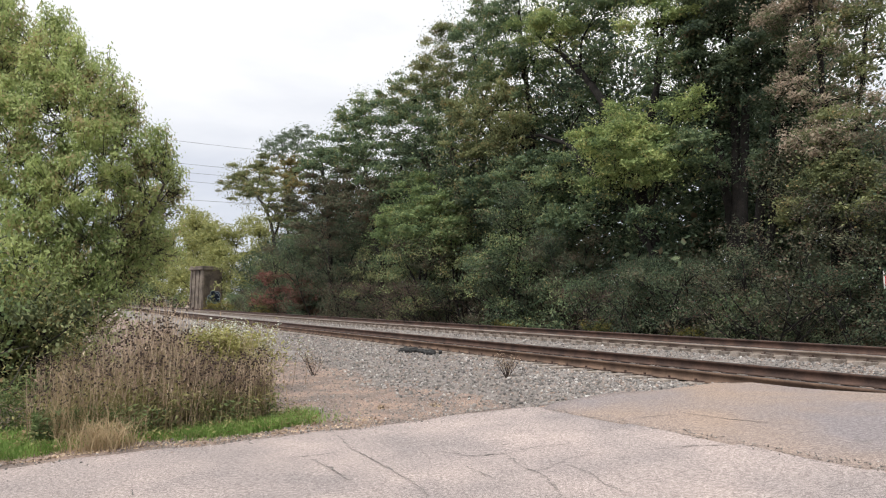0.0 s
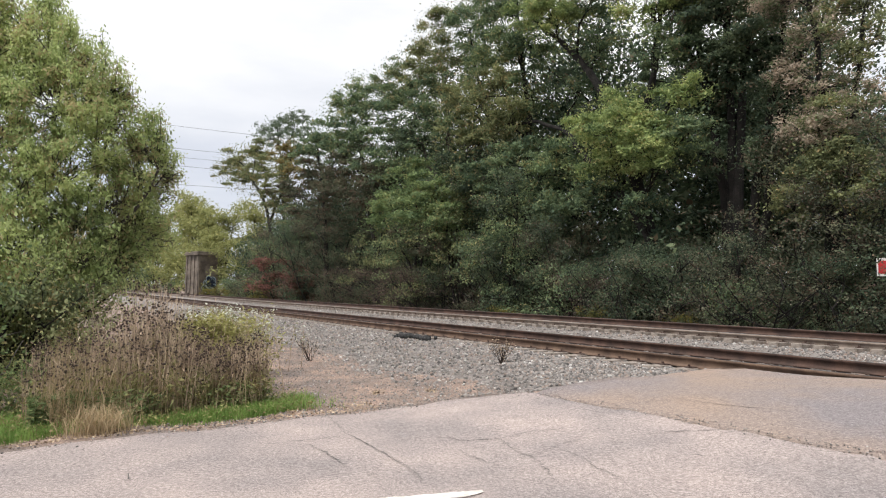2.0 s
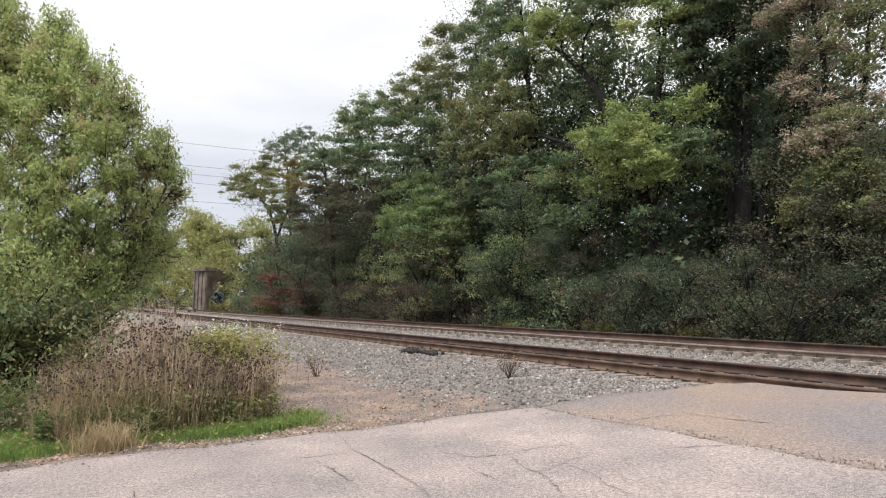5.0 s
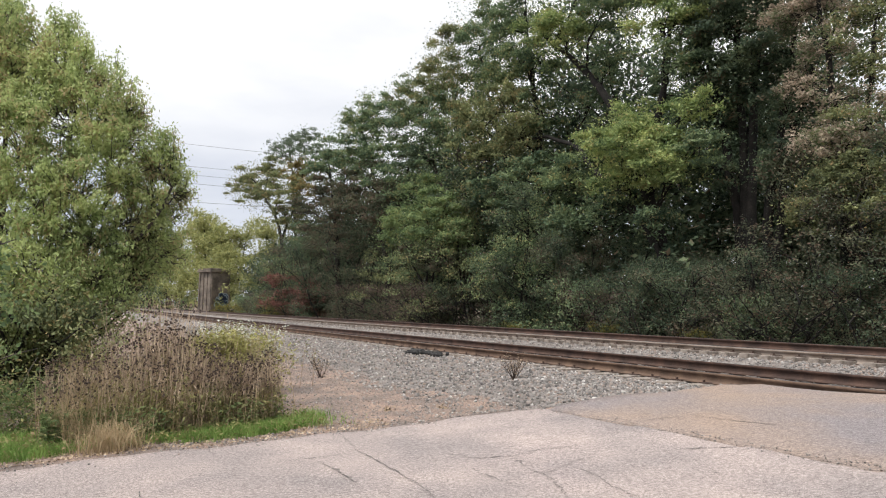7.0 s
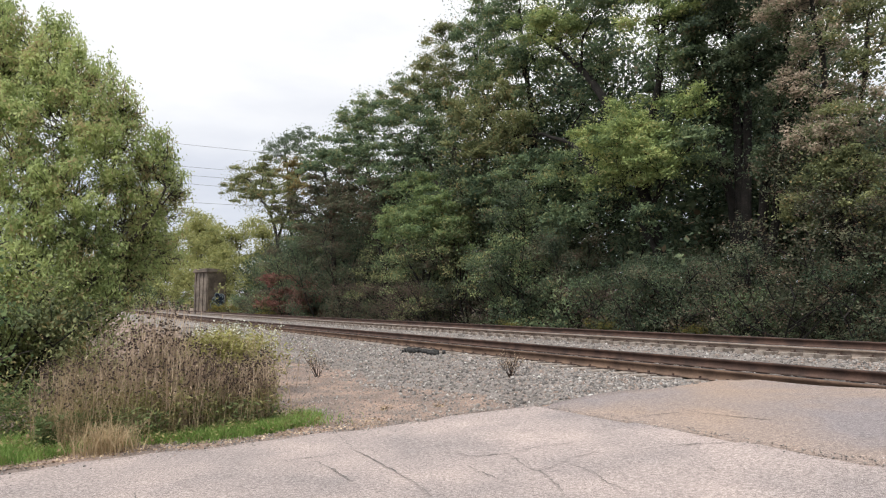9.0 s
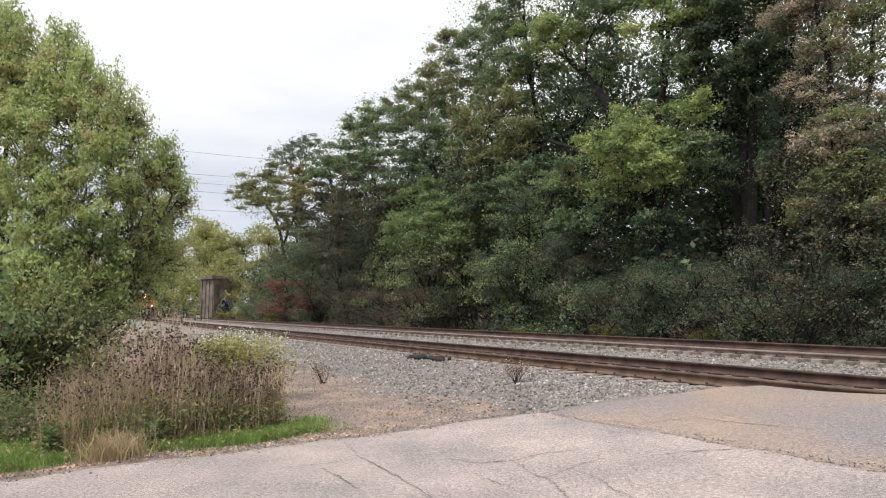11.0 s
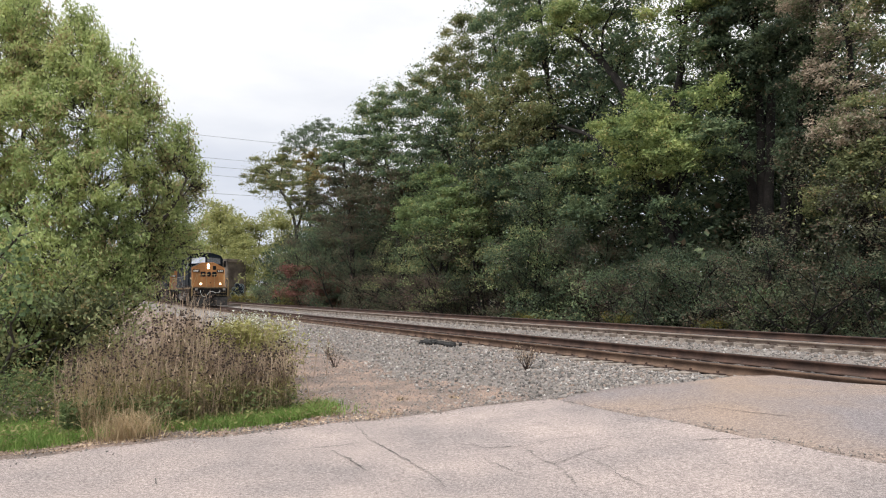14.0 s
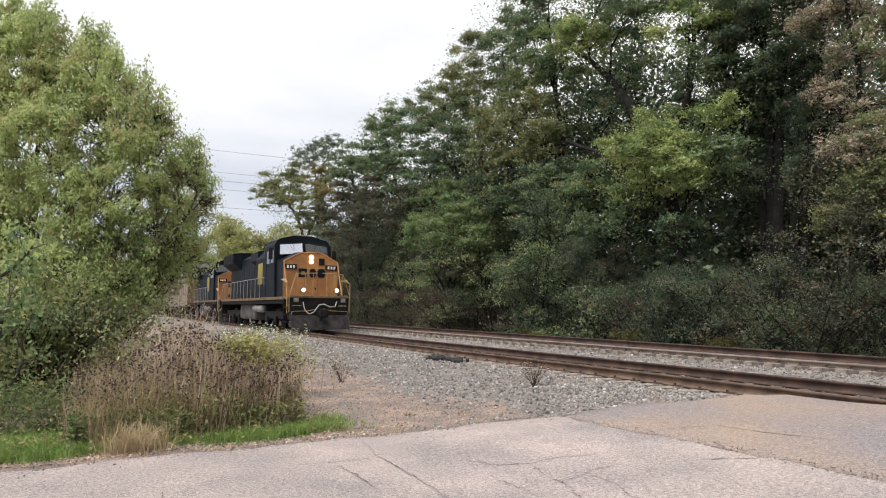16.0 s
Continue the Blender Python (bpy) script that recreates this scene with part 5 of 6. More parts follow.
def brown_weeds():
    rng = np.random.default_rng(91)
    n = 900
    v = 0.1 + 2.45 * rng.random(n) ** 0.8
    u = 8.2 + 0.12 * np.abs(v - 1.3) + np.where(v > 1.35, 0.9, 1.9) * rng.random(n) ** 1.1
    tall = (0.62 + 0.42 * np.exp(-((v - 1.15) / 0.5) ** 2) + 0.2 * np.clip(v - 2.0, 0, 0.5)) * (0.6 + 0.75 * rng.random(n))
    u = np.concatenate([u, 8.9 + 0.8 * rng.random(70)])
    v = np.concatenate([v, 0.85 + 0.75 * rng.random(70)])
    tall = np.concatenate([tall, 1.2 + 0.5 * rng.random(70)])
    v = np.where(v < 1.1, 1.1 - (1.1 - v) * 1.28, v) - 0.18
    tubes, tips = stalks(ground_at(u, v), tall, rng, 0.0055)
    sc, sf = tubes_mesh(tubes, 3)
    ends = np.array([t[-1] for t in tips])
    heads = np.concatenate([ends[rng.random(len(ends)) < 0.36] for _ in range(3)])
    hc, hf = nuggets(heads + rng.normal(0, 0.016, heads.shape), 0.022, rng)
    body = np.concatenate([t[1:4] for t in tips])
    dry = body[rng.random(len(body)) < 0.3]
    lc, lf = leaf_mesh(dry + rng.normal(0, 0.04, dry.shape), rng, 0.06, 0.9, 0.16)
    low = np.repeat(body, 2, 0) * np.array([1, 1, 0.55])
    gc, gf = leaf_mesh(low + rng.normal(0, 0.06, low.shape), rng, 0.07, 0.3, 0.2)
    k = 5200
    v5 = -0.25 + 2.7 * rng.random(k) ** 1.5
    u5 = 8.15 + 0.12 * np.sin(6 * v5) + 0.5 * rng.random(k)
    c5, f5 = leaf_mesh(ground_at(u5, v5) + np.array([0, 0, 1.0]) * (0.02 + 0.34 * rng.random((k, 1)) ** 1.4), rng, 0.07, 0.1, 0.26)
    k = 9000
    v6, u6 = -2.6 + 2.9 * rng.random(k), 9.0 + 0.9 * rng.random(k)
    c6, f6 = leaf_mesh(ground_at(u6, v6) + np.array([0, 0, 1.0]) * (np.abs(0.62 + 0.2 * lumps(u6, v6, 4))[:, None] * rng.random((k, 1)) ** 1.5), rng, 0.06, 0.3, 0.3)
    joined("leafy_weeds", [(c5, f5, NETTLE), (c6, f6, NETTLE)], "dark green leafy weeds at the feet of the dry stalks", "weeds")
    joined("dry_weeds", [(sc, sf, STALK), (hc, hf, SEED), (lc, lf, STALK), (gc, gf, WEED_LEAF)], "tall dry brown weeds with dark seed heads", "weeds")


def goldenrod_patch():
    rng = np.random.default_rng(92)
    n = 240
    v = 1.85 + rng.normal(0, 0.33, n)
    u = 9.55 + rng.normal(0, 0.25, n)
    tubes, tips = stalks(ground_at(u, v), 1.05 * (0.75 + 0.35 * rng.random(n)), rng)
    sc, sf = tubes_mesh(tubes, 3)
    body = np.concatenate([t[1:] for t in tips])
    body = np.repeat(body, 3, 0) + rng.normal(0, 0.05, (len(body) * 3, 3))
    lc, lf = leaf_mesh(body, rng, 0.085, 0.2, 0.25)
    joined("goldenrod", [(sc, sf, STALK), (lc, lf, GOLDENROD)], "yellow-green fading goldenrod among the dry weeds", "weeds")
    n = 150
    v, u = 2.5 + rng.normal(0, 0.4, n), 11.6 + rng.normal(0, 0.5, n)
    tubes, tips = stalks(ground_at(u, v), 1.12 * (0.75 + 0.35 * rng.random(n)), rng)
    sc, sf = tubes_mesh(tubes, 3)
    ends = np.concatenate([t[3:] for t in tips])
    ends = np.repeat(ends, 3, 0) + rng.normal(0, 0.04, (len(ends) * 3, 3))
    lc, lf = leaf_mesh(ends, rng, 0.035, 0.0, 0.9)
    body = np.concatenate([t[1:4] for t in tips])
    gc, gf = leaf_mesh(np.repeat(body, 2, 0) + rng.normal(0, 0.05, (len(body) * 2, 3)), rng, 0.08, 0.3, 0.25)
    joined("wild_asters", [(sc, sf, STALK), (lc, lf, ASTER), (gc, gf, WEED_LEAF)], "pale flowering weeds beside the stones", "weeds")


def straw_grass():
    rng = np.random.default_rng(93)
    n = 1700
    v = -0.05 + 2.3 * rng.random(n) ** 1.9
    u = 8.0 + 0.25 * rng.random(n) + 2.0 * rng.random(n) ** 1.3
    h = (0.4 + 0.85 * rng.random(n) ** 1.1) * (0.55 + 0.45 * np.clip((u - 7.9), 0, 1))
    co, fc = ribbons(ground_at(u, v), h, rng.normal(0, 0.1, (n, 2)), 0.005 + 0.004 * rng.random(n), rng)
    k = 480
    v2, u2 = 0.4 + rng.normal(0, 0.15, k), 7.85 + rng.normal(0, 0.1, k)
    c2, f2 = ribbons(ground_at(u2, v2), 0.18 + 0.22 * rng.random(k), rng.normal(0, 0.16, (k, 2)), 0.006 + 0.004 * rng.random(k), rng)
    m = 1500
    v3, u3 = 0.0 + 2.1 * rng.random(m), 8.3 + 1.7 * rng.random(m)
    c3, f3 = ribbons(ground_at(u3, v3), 0.25 + 0.55 * rng.random(m), rng.normal(0, 0.14, (m, 2)), 0.006 + 0.005 * rng.random(m), rng)
    joined("straw_grass", [(co, fc, STRAW), (c2, f2, STRAW), (c3, f3, WEED_LEAF)], "tall dry straw-coloured grass", "grass")


def green_grass():
    rng = np.random.default_rng(94)
    us_g, vs_g = [], []
    for n, u0, v0, su, sv in ((5200, 8.05, 2.15, 0.2, 0.34), (2600, 8.0, 1.5, 0.14, 0.5), (7600, 8.35, -0.85, 0.4, 0.45), (500, 8.6, 2.8, 0.15, 0.15), (1800, 7.9, -0.4, 0.12, 0.5)):
        us_g.append(u0 + rng.normal(0, su, n))
        vs_g.append(v0 + rng.normal(0, sv, n))
    u, v = np.concatenate(us_g), np.concatenate(vs_g)
    ok = u > road_edge(v) + 0.26 + 0.08 * np.sin(3 * v) + 0.1 * rng.random(len(v))
    u, v = u[ok], v[ok]
    n = len(u)
    co, fc = ribbons(ground_at(u, v), 0.05 + 0.13 * rng.random(n) ** 1.5, rng.normal(0, 0.05, (n, 2)), 0.006 + 0.006 * rng.random(n), rng, 2)
    joined("green_grass", [(co, fc, LAWN)], "fresh green grass along the road's edge", "grass")
    k = 5200
    v2 = -3.0 + 5.8 * rng.random(k)
    u2 = np.maximum(7.75, road_edge(v2) + 0.22) + 0.9 * rng.random(k)
    c2, f2 = leaf_mesh(ground_at(u2, v2) + np.array([0, 0, 0.03]) + np.abs(rng.normal(0, 0.07, (k, 1))) * np.array([0, 0, 1.0]), rng, 0.04, 0.1, 0.4)
    k = 2600
    v4 = -3.0 + 6.6 * rng.random(k)
    u4 = road_edge(v4) + 0.1 + 0.45 * rng.random(k) ** 1.5
    c4, f4 = leaf_mesh(ground_at(u4, v4) + np.array([0, 0, 0.012]), rng, 0.035, 0.0, 0.5)
    joined("low_weeds", [(c2, f2, WEED_LEAF), (c4, f4, STALK)], "low broad-leaved weeds along the verge", "weeds")
    k = 16000
    v3, u3 = -5.0 + 7.5 * rng.random(k), 9.0 + 6 * rng.random(k)
    c3, f3 = leaf_mesh(ground_at(u3, v3) + np.abs(rng.normal(0, 0.38, (k, 1))) * np.array([0, 0, 1.0]), rng, 0.055, 0.2, 0.4)
    joined("undergrowth", [(c3, f3, WEED_LEAF)], "leafy low undergrowth behind the dry weeds", "weeds")


brown_weeds()
goldenrod_patch()
straw_grass()
green_grass()


def sprig(x, y, tall, wide, count, seed, label):
    """A bare dark little weed in the stones."""
    rng = np.random.default_rng(seed)
    tubes, tips = [], []
    for k in range(count):
        a = rng.random() * 6.283
        d = np.array([math.cos(a) * wide, math.sin(a) * wide, 1.0])
        p, r = grow(rng, np.array([rng.normal(0, 0.03), rng.normal(0, 0.03), -0.02]), d, tall * (0.6 + 0.5 * rng.random()), 0.006, 0.03, 0.08, 5)
        tubes.append((p, r))
        tips += [p[2], p[3], p[4]]
        for j in (2, 3):
            e, er = grow(rng, p[j], np.array([rng.normal(0, 0.6), rng.normal(0, 0.6), 0.8]), tall * 0.25, 0.004, 0.03, 0.1, 3)
            tubes.append((e, er))
            tips += [e[1], e[2]]
    ob = empty("weed")
    tagged(ob, label, "weed")
    co, fc = tubes_mesh(tubes, 4)
    sheet_mesh("stem", co, fc, SEED, ob)
    tips = np.repeat(np.array(tips), 3, 0)
    co, fc = leaf_mesh(tips + rng.normal(0, 0.02, tips.shape), rng, 0.035, 0.2, 0.35)
    tagged(sheet_mesh("leaf", co, fc, STALK, ob), kind="stuff")
    u, v = -x * SA + y * CA, x * CA + y * SA
    ob.matrix_basis = Matrix.Translation((x, y, float(max(bed_z(u, v), land(u, v)))))


sprig(1.18, 11.95, 0.52, 0.5, 20, 5, "dark bare weed growing from the stones")
sprig(-2.70, 13.5, 0.6, 0.6, 15, 6, "spindly brown weed growing from the stones")
sprig(-0.9, 9.4, 0.06, 1.2, 14, 7, "flat dark weed on the tan dirt")
sprig(-0.1, 9.6, 0.06, 1.2, 14, 8, "flat dark weed on the tan dirt")


def tar_heap():
    rng = np.random.default_rng(8)
    n = 110
    s = np.where(rng.random(n) < 0.55, -0.34, 0.36) + rng.normal(0, 0.13, n)
    u, v = 14.9 - s * 1.3, 8.0 + rng.normal(0, 0.08, n)
    x, y = at_uv(u, v)
    z = np.maximum(bed_z(u, v), land(u, v)) + 0.02 + 0.05 * rng.random(n)
    co, fc = nuggets(np.stack([x, y, z], -1), 0.09 + 0.08 * rng.random(n), rng)
    tagged(sheet_mesh("debris_heap", co, fc, BLACK_TAR), "dark tarry clumps of debris beside the near rail", "debris", kind="stuff")


tar_heap()


# ---- sign beyond the tracks, cables in the distance ----
def crossing_sign():
    SIGN_RED = material("sign_red", (0.50, 0.03, 0.035), (0.42, 0.025, 0.03), rough=0.5, bump=0.02)
    SIGN_WHITE = material("sign_white", (0.78, 0.76, 0.74), (0.7, 0.68, 0.66), rough=0.5, bump=0.02)
    x, y = 11.47, 15.9
    u, v = -x * SA + y * CA, x * CA + y * SA
    ob = empty("crossing_sign", Matrix.Translation((x, y, float(land(u, v)))) @ Matrix.Rotation(radians(-35), 4, "Z"))
    tagged(ob, "red board with white borders on a post by the crossing", "sign")
    g = 2.08 - float(land(u, v))
    part("post", box(-0.04, 0.04, 0.03, 0.11, -0.3, g + 0.35, 0.01), GREY_POST, ob)
    part("border", box(-0.42, 0.42, -0.012, 0.012, g - 0.23, g + 0.23, 0.008), SIGN_WHITE, ob)
    part("panel", box(-0.385, 0.385, -0.02, -0.008, g - 0.165, g + 0.165, 0.004), SIGN_RED, ob)


GREY_POST = material("galvanised_post", (0.42, 0.42, 0.42), rough=0.5, metal=0.5)
crossing_sign()


def cables():
    WIRE = material("cable", (0.12, 0.12, 0.13), rough=0.6)
    for z, slope in ((40.5, -0.10), (35.0, -0.085), (32.9, -0.08), (30.8, -0.085), (26.2, -0.06)):
        pts = []
        for k in range(25):
            x = -150 + k * 6.0
            pts.append((x, 165 + 0.1 * x, z * 1.03 + slope * (x + 66) + 0.0004 * (x + 66) ** 2))
        tagged(part("power_cable", add_tube(bmesh.new(), pts, 0.04, 5), WIRE), "thin dark power cable against the sky", "cable", "power cables")


cables()


# ---- the train ----
NAVY = material("navy_paint", (0.0095, 0.0145, 0.021), (0.005, 0.0075, 0.011), rough=0.6, scale=0.8, fine=30, grain=0.35, bump=0.03, spec=0.08)
ORANGE = material("orange_yellow_paint", (0.45, 0.215, 0.08), (0.30, 0.14, 0.055), rough=0.55, scale=1.2, fine=24, grain=0.2, bump=0.03, spec=0.3)
DULL = material("faded_yellow_paint", (0.30, 0.25, 0.06), (0.20, 0.17, 0.05), rough=0.7, scale=2)
SILL = material("dirty_sill_paint", (0.20, 0.13, 0.06), (0.10, 0.07, 0.045), rough=0.8, scale=2)
BLACK = material("grimy_black_steel", (0.018, 0.017, 0.017), (0.009, 0.009, 0.009), rough=0.8, scale=2, fine=20, spec=0.15)
GREY = material("grey_tank_paint", (0.28, 0.28, 0.28), (0.16, 0.155, 0.15), rough=0.6, scale=1.5)
PLOW = material("worn_dark_steel", (0.045, 0.041, 0.039), (0.012, 0.011, 0.011), rough=0.65, metal=0.2, scale=2.5, fine=25)
HOSE = material("pale_hose", (0.45, 0.45, 0.44), rough=0.6)
WHITE = material("off_white_paint", (0.75, 0.74, 0.70), (0.6, 0.58, 0.54), rough=0.6)
# same glass as PANE; the sky's sheen is put in by pale, mirror-like metal
PANE_SKY_SHEEN = material("cab_glass_bright", (0.55, 0.58, 0.64), (0.5, 0.53, 0.6), rough=0.05, metal=0.9, bump=0.0, spec=0.8, grain=0.05)
TRIM = material("worn_yellow_rail_paint", (0.40, 0.29, 0.13), (0.28, 0.2, 0.1), rough=0.6)
PANE = material("cab_glass", (0.03, 0.035, 0.04), rough=0.06, bump=0.0, spec=0.9)
TANK = material("dusty_tank_steel", (0.11, 0.105, 0.10), (0.05, 0.047, 0.045), rough=0.8, scale=1.5)
RACK = material("autorack_steel", (0.30, 0.24, 0.195), (0.20, 0.16, 0.13), rough=0.75, metal=0.1, scale=1.2)
LAMP = glow("headlight", (1.0, 0.86, 0.58), 22)
LAMP_SOFT = glow("ditch_light", (1.0, 0.74, 0.46), 4)


def truck(x, parent):
    """A three-axle truck with its wheels."""
    ob = part("truck", add_box(add_box(box(x - 2.6, x + 2.6, -1.2, -1.0, 0.55, 0.95, 0.05), x - 2.6, x + 2.6, 1.0, 1.2, 0.55, 0.95, 0.05), x - 0.5, x + 0.5, -1.1, 1.1, 0.6, 1.1, 0.05), BLACK, parent)
    for k in (-1.95, 0.0, 1.95):
        bm = bmesh.new()
        add_disc(bm, (0, 0, 0), (0, 1, 0), 0.09, 2.0, 10)
        for s in (-0.7525, 0.7525):
            add_disc(bm, (0, s, 0), (0, 1, 0), 0.525, 0.13, 24)
            add_disc(bm, (0, s * 1.1, 0), (0, 1, 0), 0.25, 0.1, 12)
        w = part("wheelset", bm, BLACK, ob)
        w.matrix_basis = Matrix.Translation((x + k, 0, 0.525))
        for s in (-1.23, 1.23):
            part("axle_box", box(x + k - 0.2, x + k + 0.2, s - 0.08, s + 0.08, 0.36, 0.7, 0.03), BLACK, ob)
    return ob


def locomotive():
    """A wide-cab diesel, nose at x = 0, running towards +x, rail head at z = 0."""
    ob = empty("locomotive")
    tagged(ob, "dark blue diesel locomotive with a weathered orange-yellow nose, lights on", "locomotive")
    part("frame", box(-20.7, -0.55, -1.5, 1.5, 1.35, 1.62, 0.03), BLACK, ob)
    part("walkway", add_box(box(-20.7, -0.5, -1.56, 1.56, 1.62, 1.70, 0.01), -20.7, -0.5, -1.575, -1.555, 1.64, 1.70), SILL, ob, "dirty orange-edged walkway deck")
    pil = bmesh.new()
    add_box(pil, -0.75, -0.45, -1.5, 1.5, 0.75, 1.66, 0.04)
    part("pilot", pil, BLACK, ob)
    plow = prism([(-1.45, 0.10), (1.45, 0.10), (1.5, 0.80), (-1.5, 0.80)], -0.5, -0.35)
    for v in plow.verts:
        v.co.x += 0.28 * (1 - abs(v.co.y) / 1.5) + (0.22 if v.co.z < 0.3 else 0)
    part("snow_plow", plow, PLOW, ob, "grimy dark steel plow")
    part("coupler", add_box(box(-0.6, 0.25, -0.16, 0.16, 0.78, 1.02, 0.05), 0.1, 0.35, -0.2, 0.2, 0.7, 1.1, 0.06), BLACK, ob)
    # nose and cab
    nose = bmesh.new()
    ring = [(-1.45, 1.70), (1.45, 1.70), (1.45, 3.38), (0.55, 3.80), (-0.55, 3.80), (-1.45, 3.38)]
    f = [nose.verts.new((-1.25, y, z)) for y, z in ring]
    b = [nose.verts.new((-2.75, y, z + (0.06 if z > 2 else 0))) for y, z in ring]
    nose.faces.new(f)
    for k in range(6):
        nose.faces.new((f[k], b[k], b[(k + 1) % 6], f[(k + 1) % 6]))
    bmesh.ops.recalc_face_normals(nose, faces=nose.faces)
    nose_ob = part("nose", nose, [ORANGE, NAVY], ob, "orange-yellow short nose")
    for p in nose_ob.data.polygons:
        if abs(p.normal.y) > 0.9 or p.normal.z > 0.3:
            p.material_index = 1
    # the orange of the face wraps round its rim
    rim = bmesh.new()
    for (y0, z0), (y1, z1) in zip(ring[1:], ring[2:] + ring[:1]):
        add_tube(rim, [(-1.245, y0 * 0.985, z0 - 0.02), (-1.245, y1 * 0.985, z1 - 0.02)], 0.035, 6)
    part("nose_rim", rim, ORANGE, ob)
    # the flat centre of the face stands forward of its flanks
    part("nose_panel", prism([(-0.62, 1.74), (0.62, 1.74), (0.62, 2.55), (-0.62, 2.55)], -1.26, -1.225), ORANGE, ob)
    part("nose_seam", box(-1.225, -1.215, -0.36, -0.345, 1.76, 2.52), SILL, ob)
    part("nose_seam", box(-1.225, -1.215, 0.345, 0.36, 1.76, 2.52), SILL, ob)
    part("nose_seam", box(-1.252, -1.243, -1.40, 1.40, 2.93, 2.945), SILL, ob)
    part("door_latch", box(-1.225, -1.19, 0.20, 0.27, 2.05, 2.15, 0.01), BLACK, ob)
    part("anticlimber", box(-0.62, -0.40, -1.45, 1.45, 1.62, 1.74, 0.03), SILL, ob, "dirty orange ledge over the pilot")
    cab = prism([(-1.55, 1.70), (1.55, 1.70), (1.55, 4.22), (1.34, 4.52), (0.55, 4.72), (-0.55, 4.72), (-1.34, 4.52), (-1.55, 4.22)], -5.4, -2.7)
    for v in cab.verts:
        if v.co.x > -3 and v.co.z > 4:
            v.co.x -= 0.28
    part("cab", cab, NAVY, ob)
    part("cab_roof_dome", add_box(box(-4.6, -3.4, -0.5, 0.5, 4.69, 4.82, 0.05), -5.0, -4.7, -0.15, 0.15, 4.69, 4.9, 0.03), RACK, ob, "pale rooftop housing")
    for s in (-1, 1):
        w = bmesh.new()
        q = [(-2.68, 0.06 * s, 3.84), (-2.68, 1.34 * s, 3.72), (-2.86, 1.30 * s, 4.26), (-2.90, 0.06 * s, 4.38)]
        a = [w.verts.new(p) for p in q]
        c = [w.verts.new((p[0] - 0.05, p[1], p[2])) for p in q]
        w.faces.new(a)
        for k in range(4):
            w.faces.new((a[k], c[k], c[(k + 1) % 4], a[(k + 1) % 4]))
        bmesh.ops.recalc_face_normals(w, faces=w.faces)
        part("windshield", w, PANE if s > 0 else PANE_SKY_SHEEN, ob, "reflecting windshield pane")
        wf = bmesh.new()
        for p, r in zip(q, q[1:] + q[:1]):
            add_tube(wf, [(p[0] + 0.012, p[1], p[2]), (r[0] + 0.012, r[1], r[2])], 0.025, 5)
        part("window_frame", wf, BLACK, ob)
        part("wiper", add_tube(bmesh.new(), [(-2.70, s * 0.75, 4.44), (-2.60, s * 0.55, 4.05)], 0.012, 4), BLACK, ob)
        for x0, x1 in ((-3.75, -3.05), (-4.75, -4.0)):
            part("side_window", box(x0, x1, s * 1.55 - 0.02, s * 1.55 + 0.02, 3.35, 3.98, 0.01), PANE, ob)
        part("mirror", box(-3.0, -2.9, s * 1.75 - 0.1, s * 1.75 + 0.1, 3.5, 4.05, 0.01), BLACK, ob)
        # number board, with its characters as plain bars
        board = part("number_board", box(-1.27, -1.19, s * 1.08 - 0.32, s * 1.08 + 0.32, 2.98, 3.22, 0.015), BLACK, ob)
        for k in (-0.16, 0.0, 0.16):
            part("bar", box(-1.20, -1.175, s * 1.08 + k - 0.05, s * 1.08 + k + 0.05, 3.03, 3.17), WHITE, board)
        dl = part("ditch_light", add_disc(bmesh.new(), (-0.52, s * 0.85, 1.98), (1, 0, 0), 0.125, 0.2, 16), SILL, ob)
        part("lens", add_disc(bmesh.new(), (-0.41, s * 0.85, 1.98), (1, 0, 0), 0.092, 0.03, 16), LAMP_SOFT, dl, "glowing warm lens")
        # steps at the front corner
        st = bmesh.new()
        for z in (0.45, 0.80, 1.15):
            add_box(st, -1.15, -0.55, s * 1.50 - 0.12, s * 1.50 + 0.06, z, z + 0.03)
        add_box(st, -1.20, -1.15, s * 1.50 - 0.12, s * 1.50 + 0.06, 0.4, 1.62)
        part("step_ladder", st, BLACK, ob)
        # front hand rail
        hr = bmesh.new()
        add_tube(hr, [(-0.5, s * 1.52, 0.95), (-0.42, s * 1.55, 1.7), (-0.5, s * 1.2, 2.72), (-0.5, s * 0.12, 2.76)], 0.022, 6)
        for y in (0.35, 0.75, 1.15):
            add_tube(hr, [(-0.5, s * y, 1.68), (-0.5, s * y, 2.74)], 0.02, 6)
        add_tube(hr, [(-0.6, s * 1.60, 0.9), (-0.6, s * 1.62, 2.3), (-1.1, s * 1.58, 2.5)], 0.022, 6)
        part("front_handrail", hr, TRIM, ob, "yellow front handrail")
        # long side rail with its posts
        sr = bmesh.new()
        add_tube(sr, [(-5.5, s * 1.52, 2.72), (-20.4, s * 1.52, 2.72)], 0.02, 6)
        for k in range(13):
            x = -5.6 - k * 1.22
            add_tube(sr, [(x, s * 1.52, 1.66), (x, s * 1.52, 2.72)], 0.018, 5)
        part("side_handrail", sr, GREY, ob)
    head = part("headlight", box(-1.34, -1.24, -0.13, 0.13, 3.22, 3.70, 0.04), ORANGE, ob)
    for z in (3.36, 3.58):
        part("lens", add_disc(bmesh.new(), (-1.225, 0, z), (1, 0, 0), 0.085, 0.04, 16), LAMP, head, "glowing white headlight")
    part("nose_door", box(-1.30, -1.215, 0.40, 0.72, 3.20, 3.54, 0.04), BLACK, ob, "dark nose window")
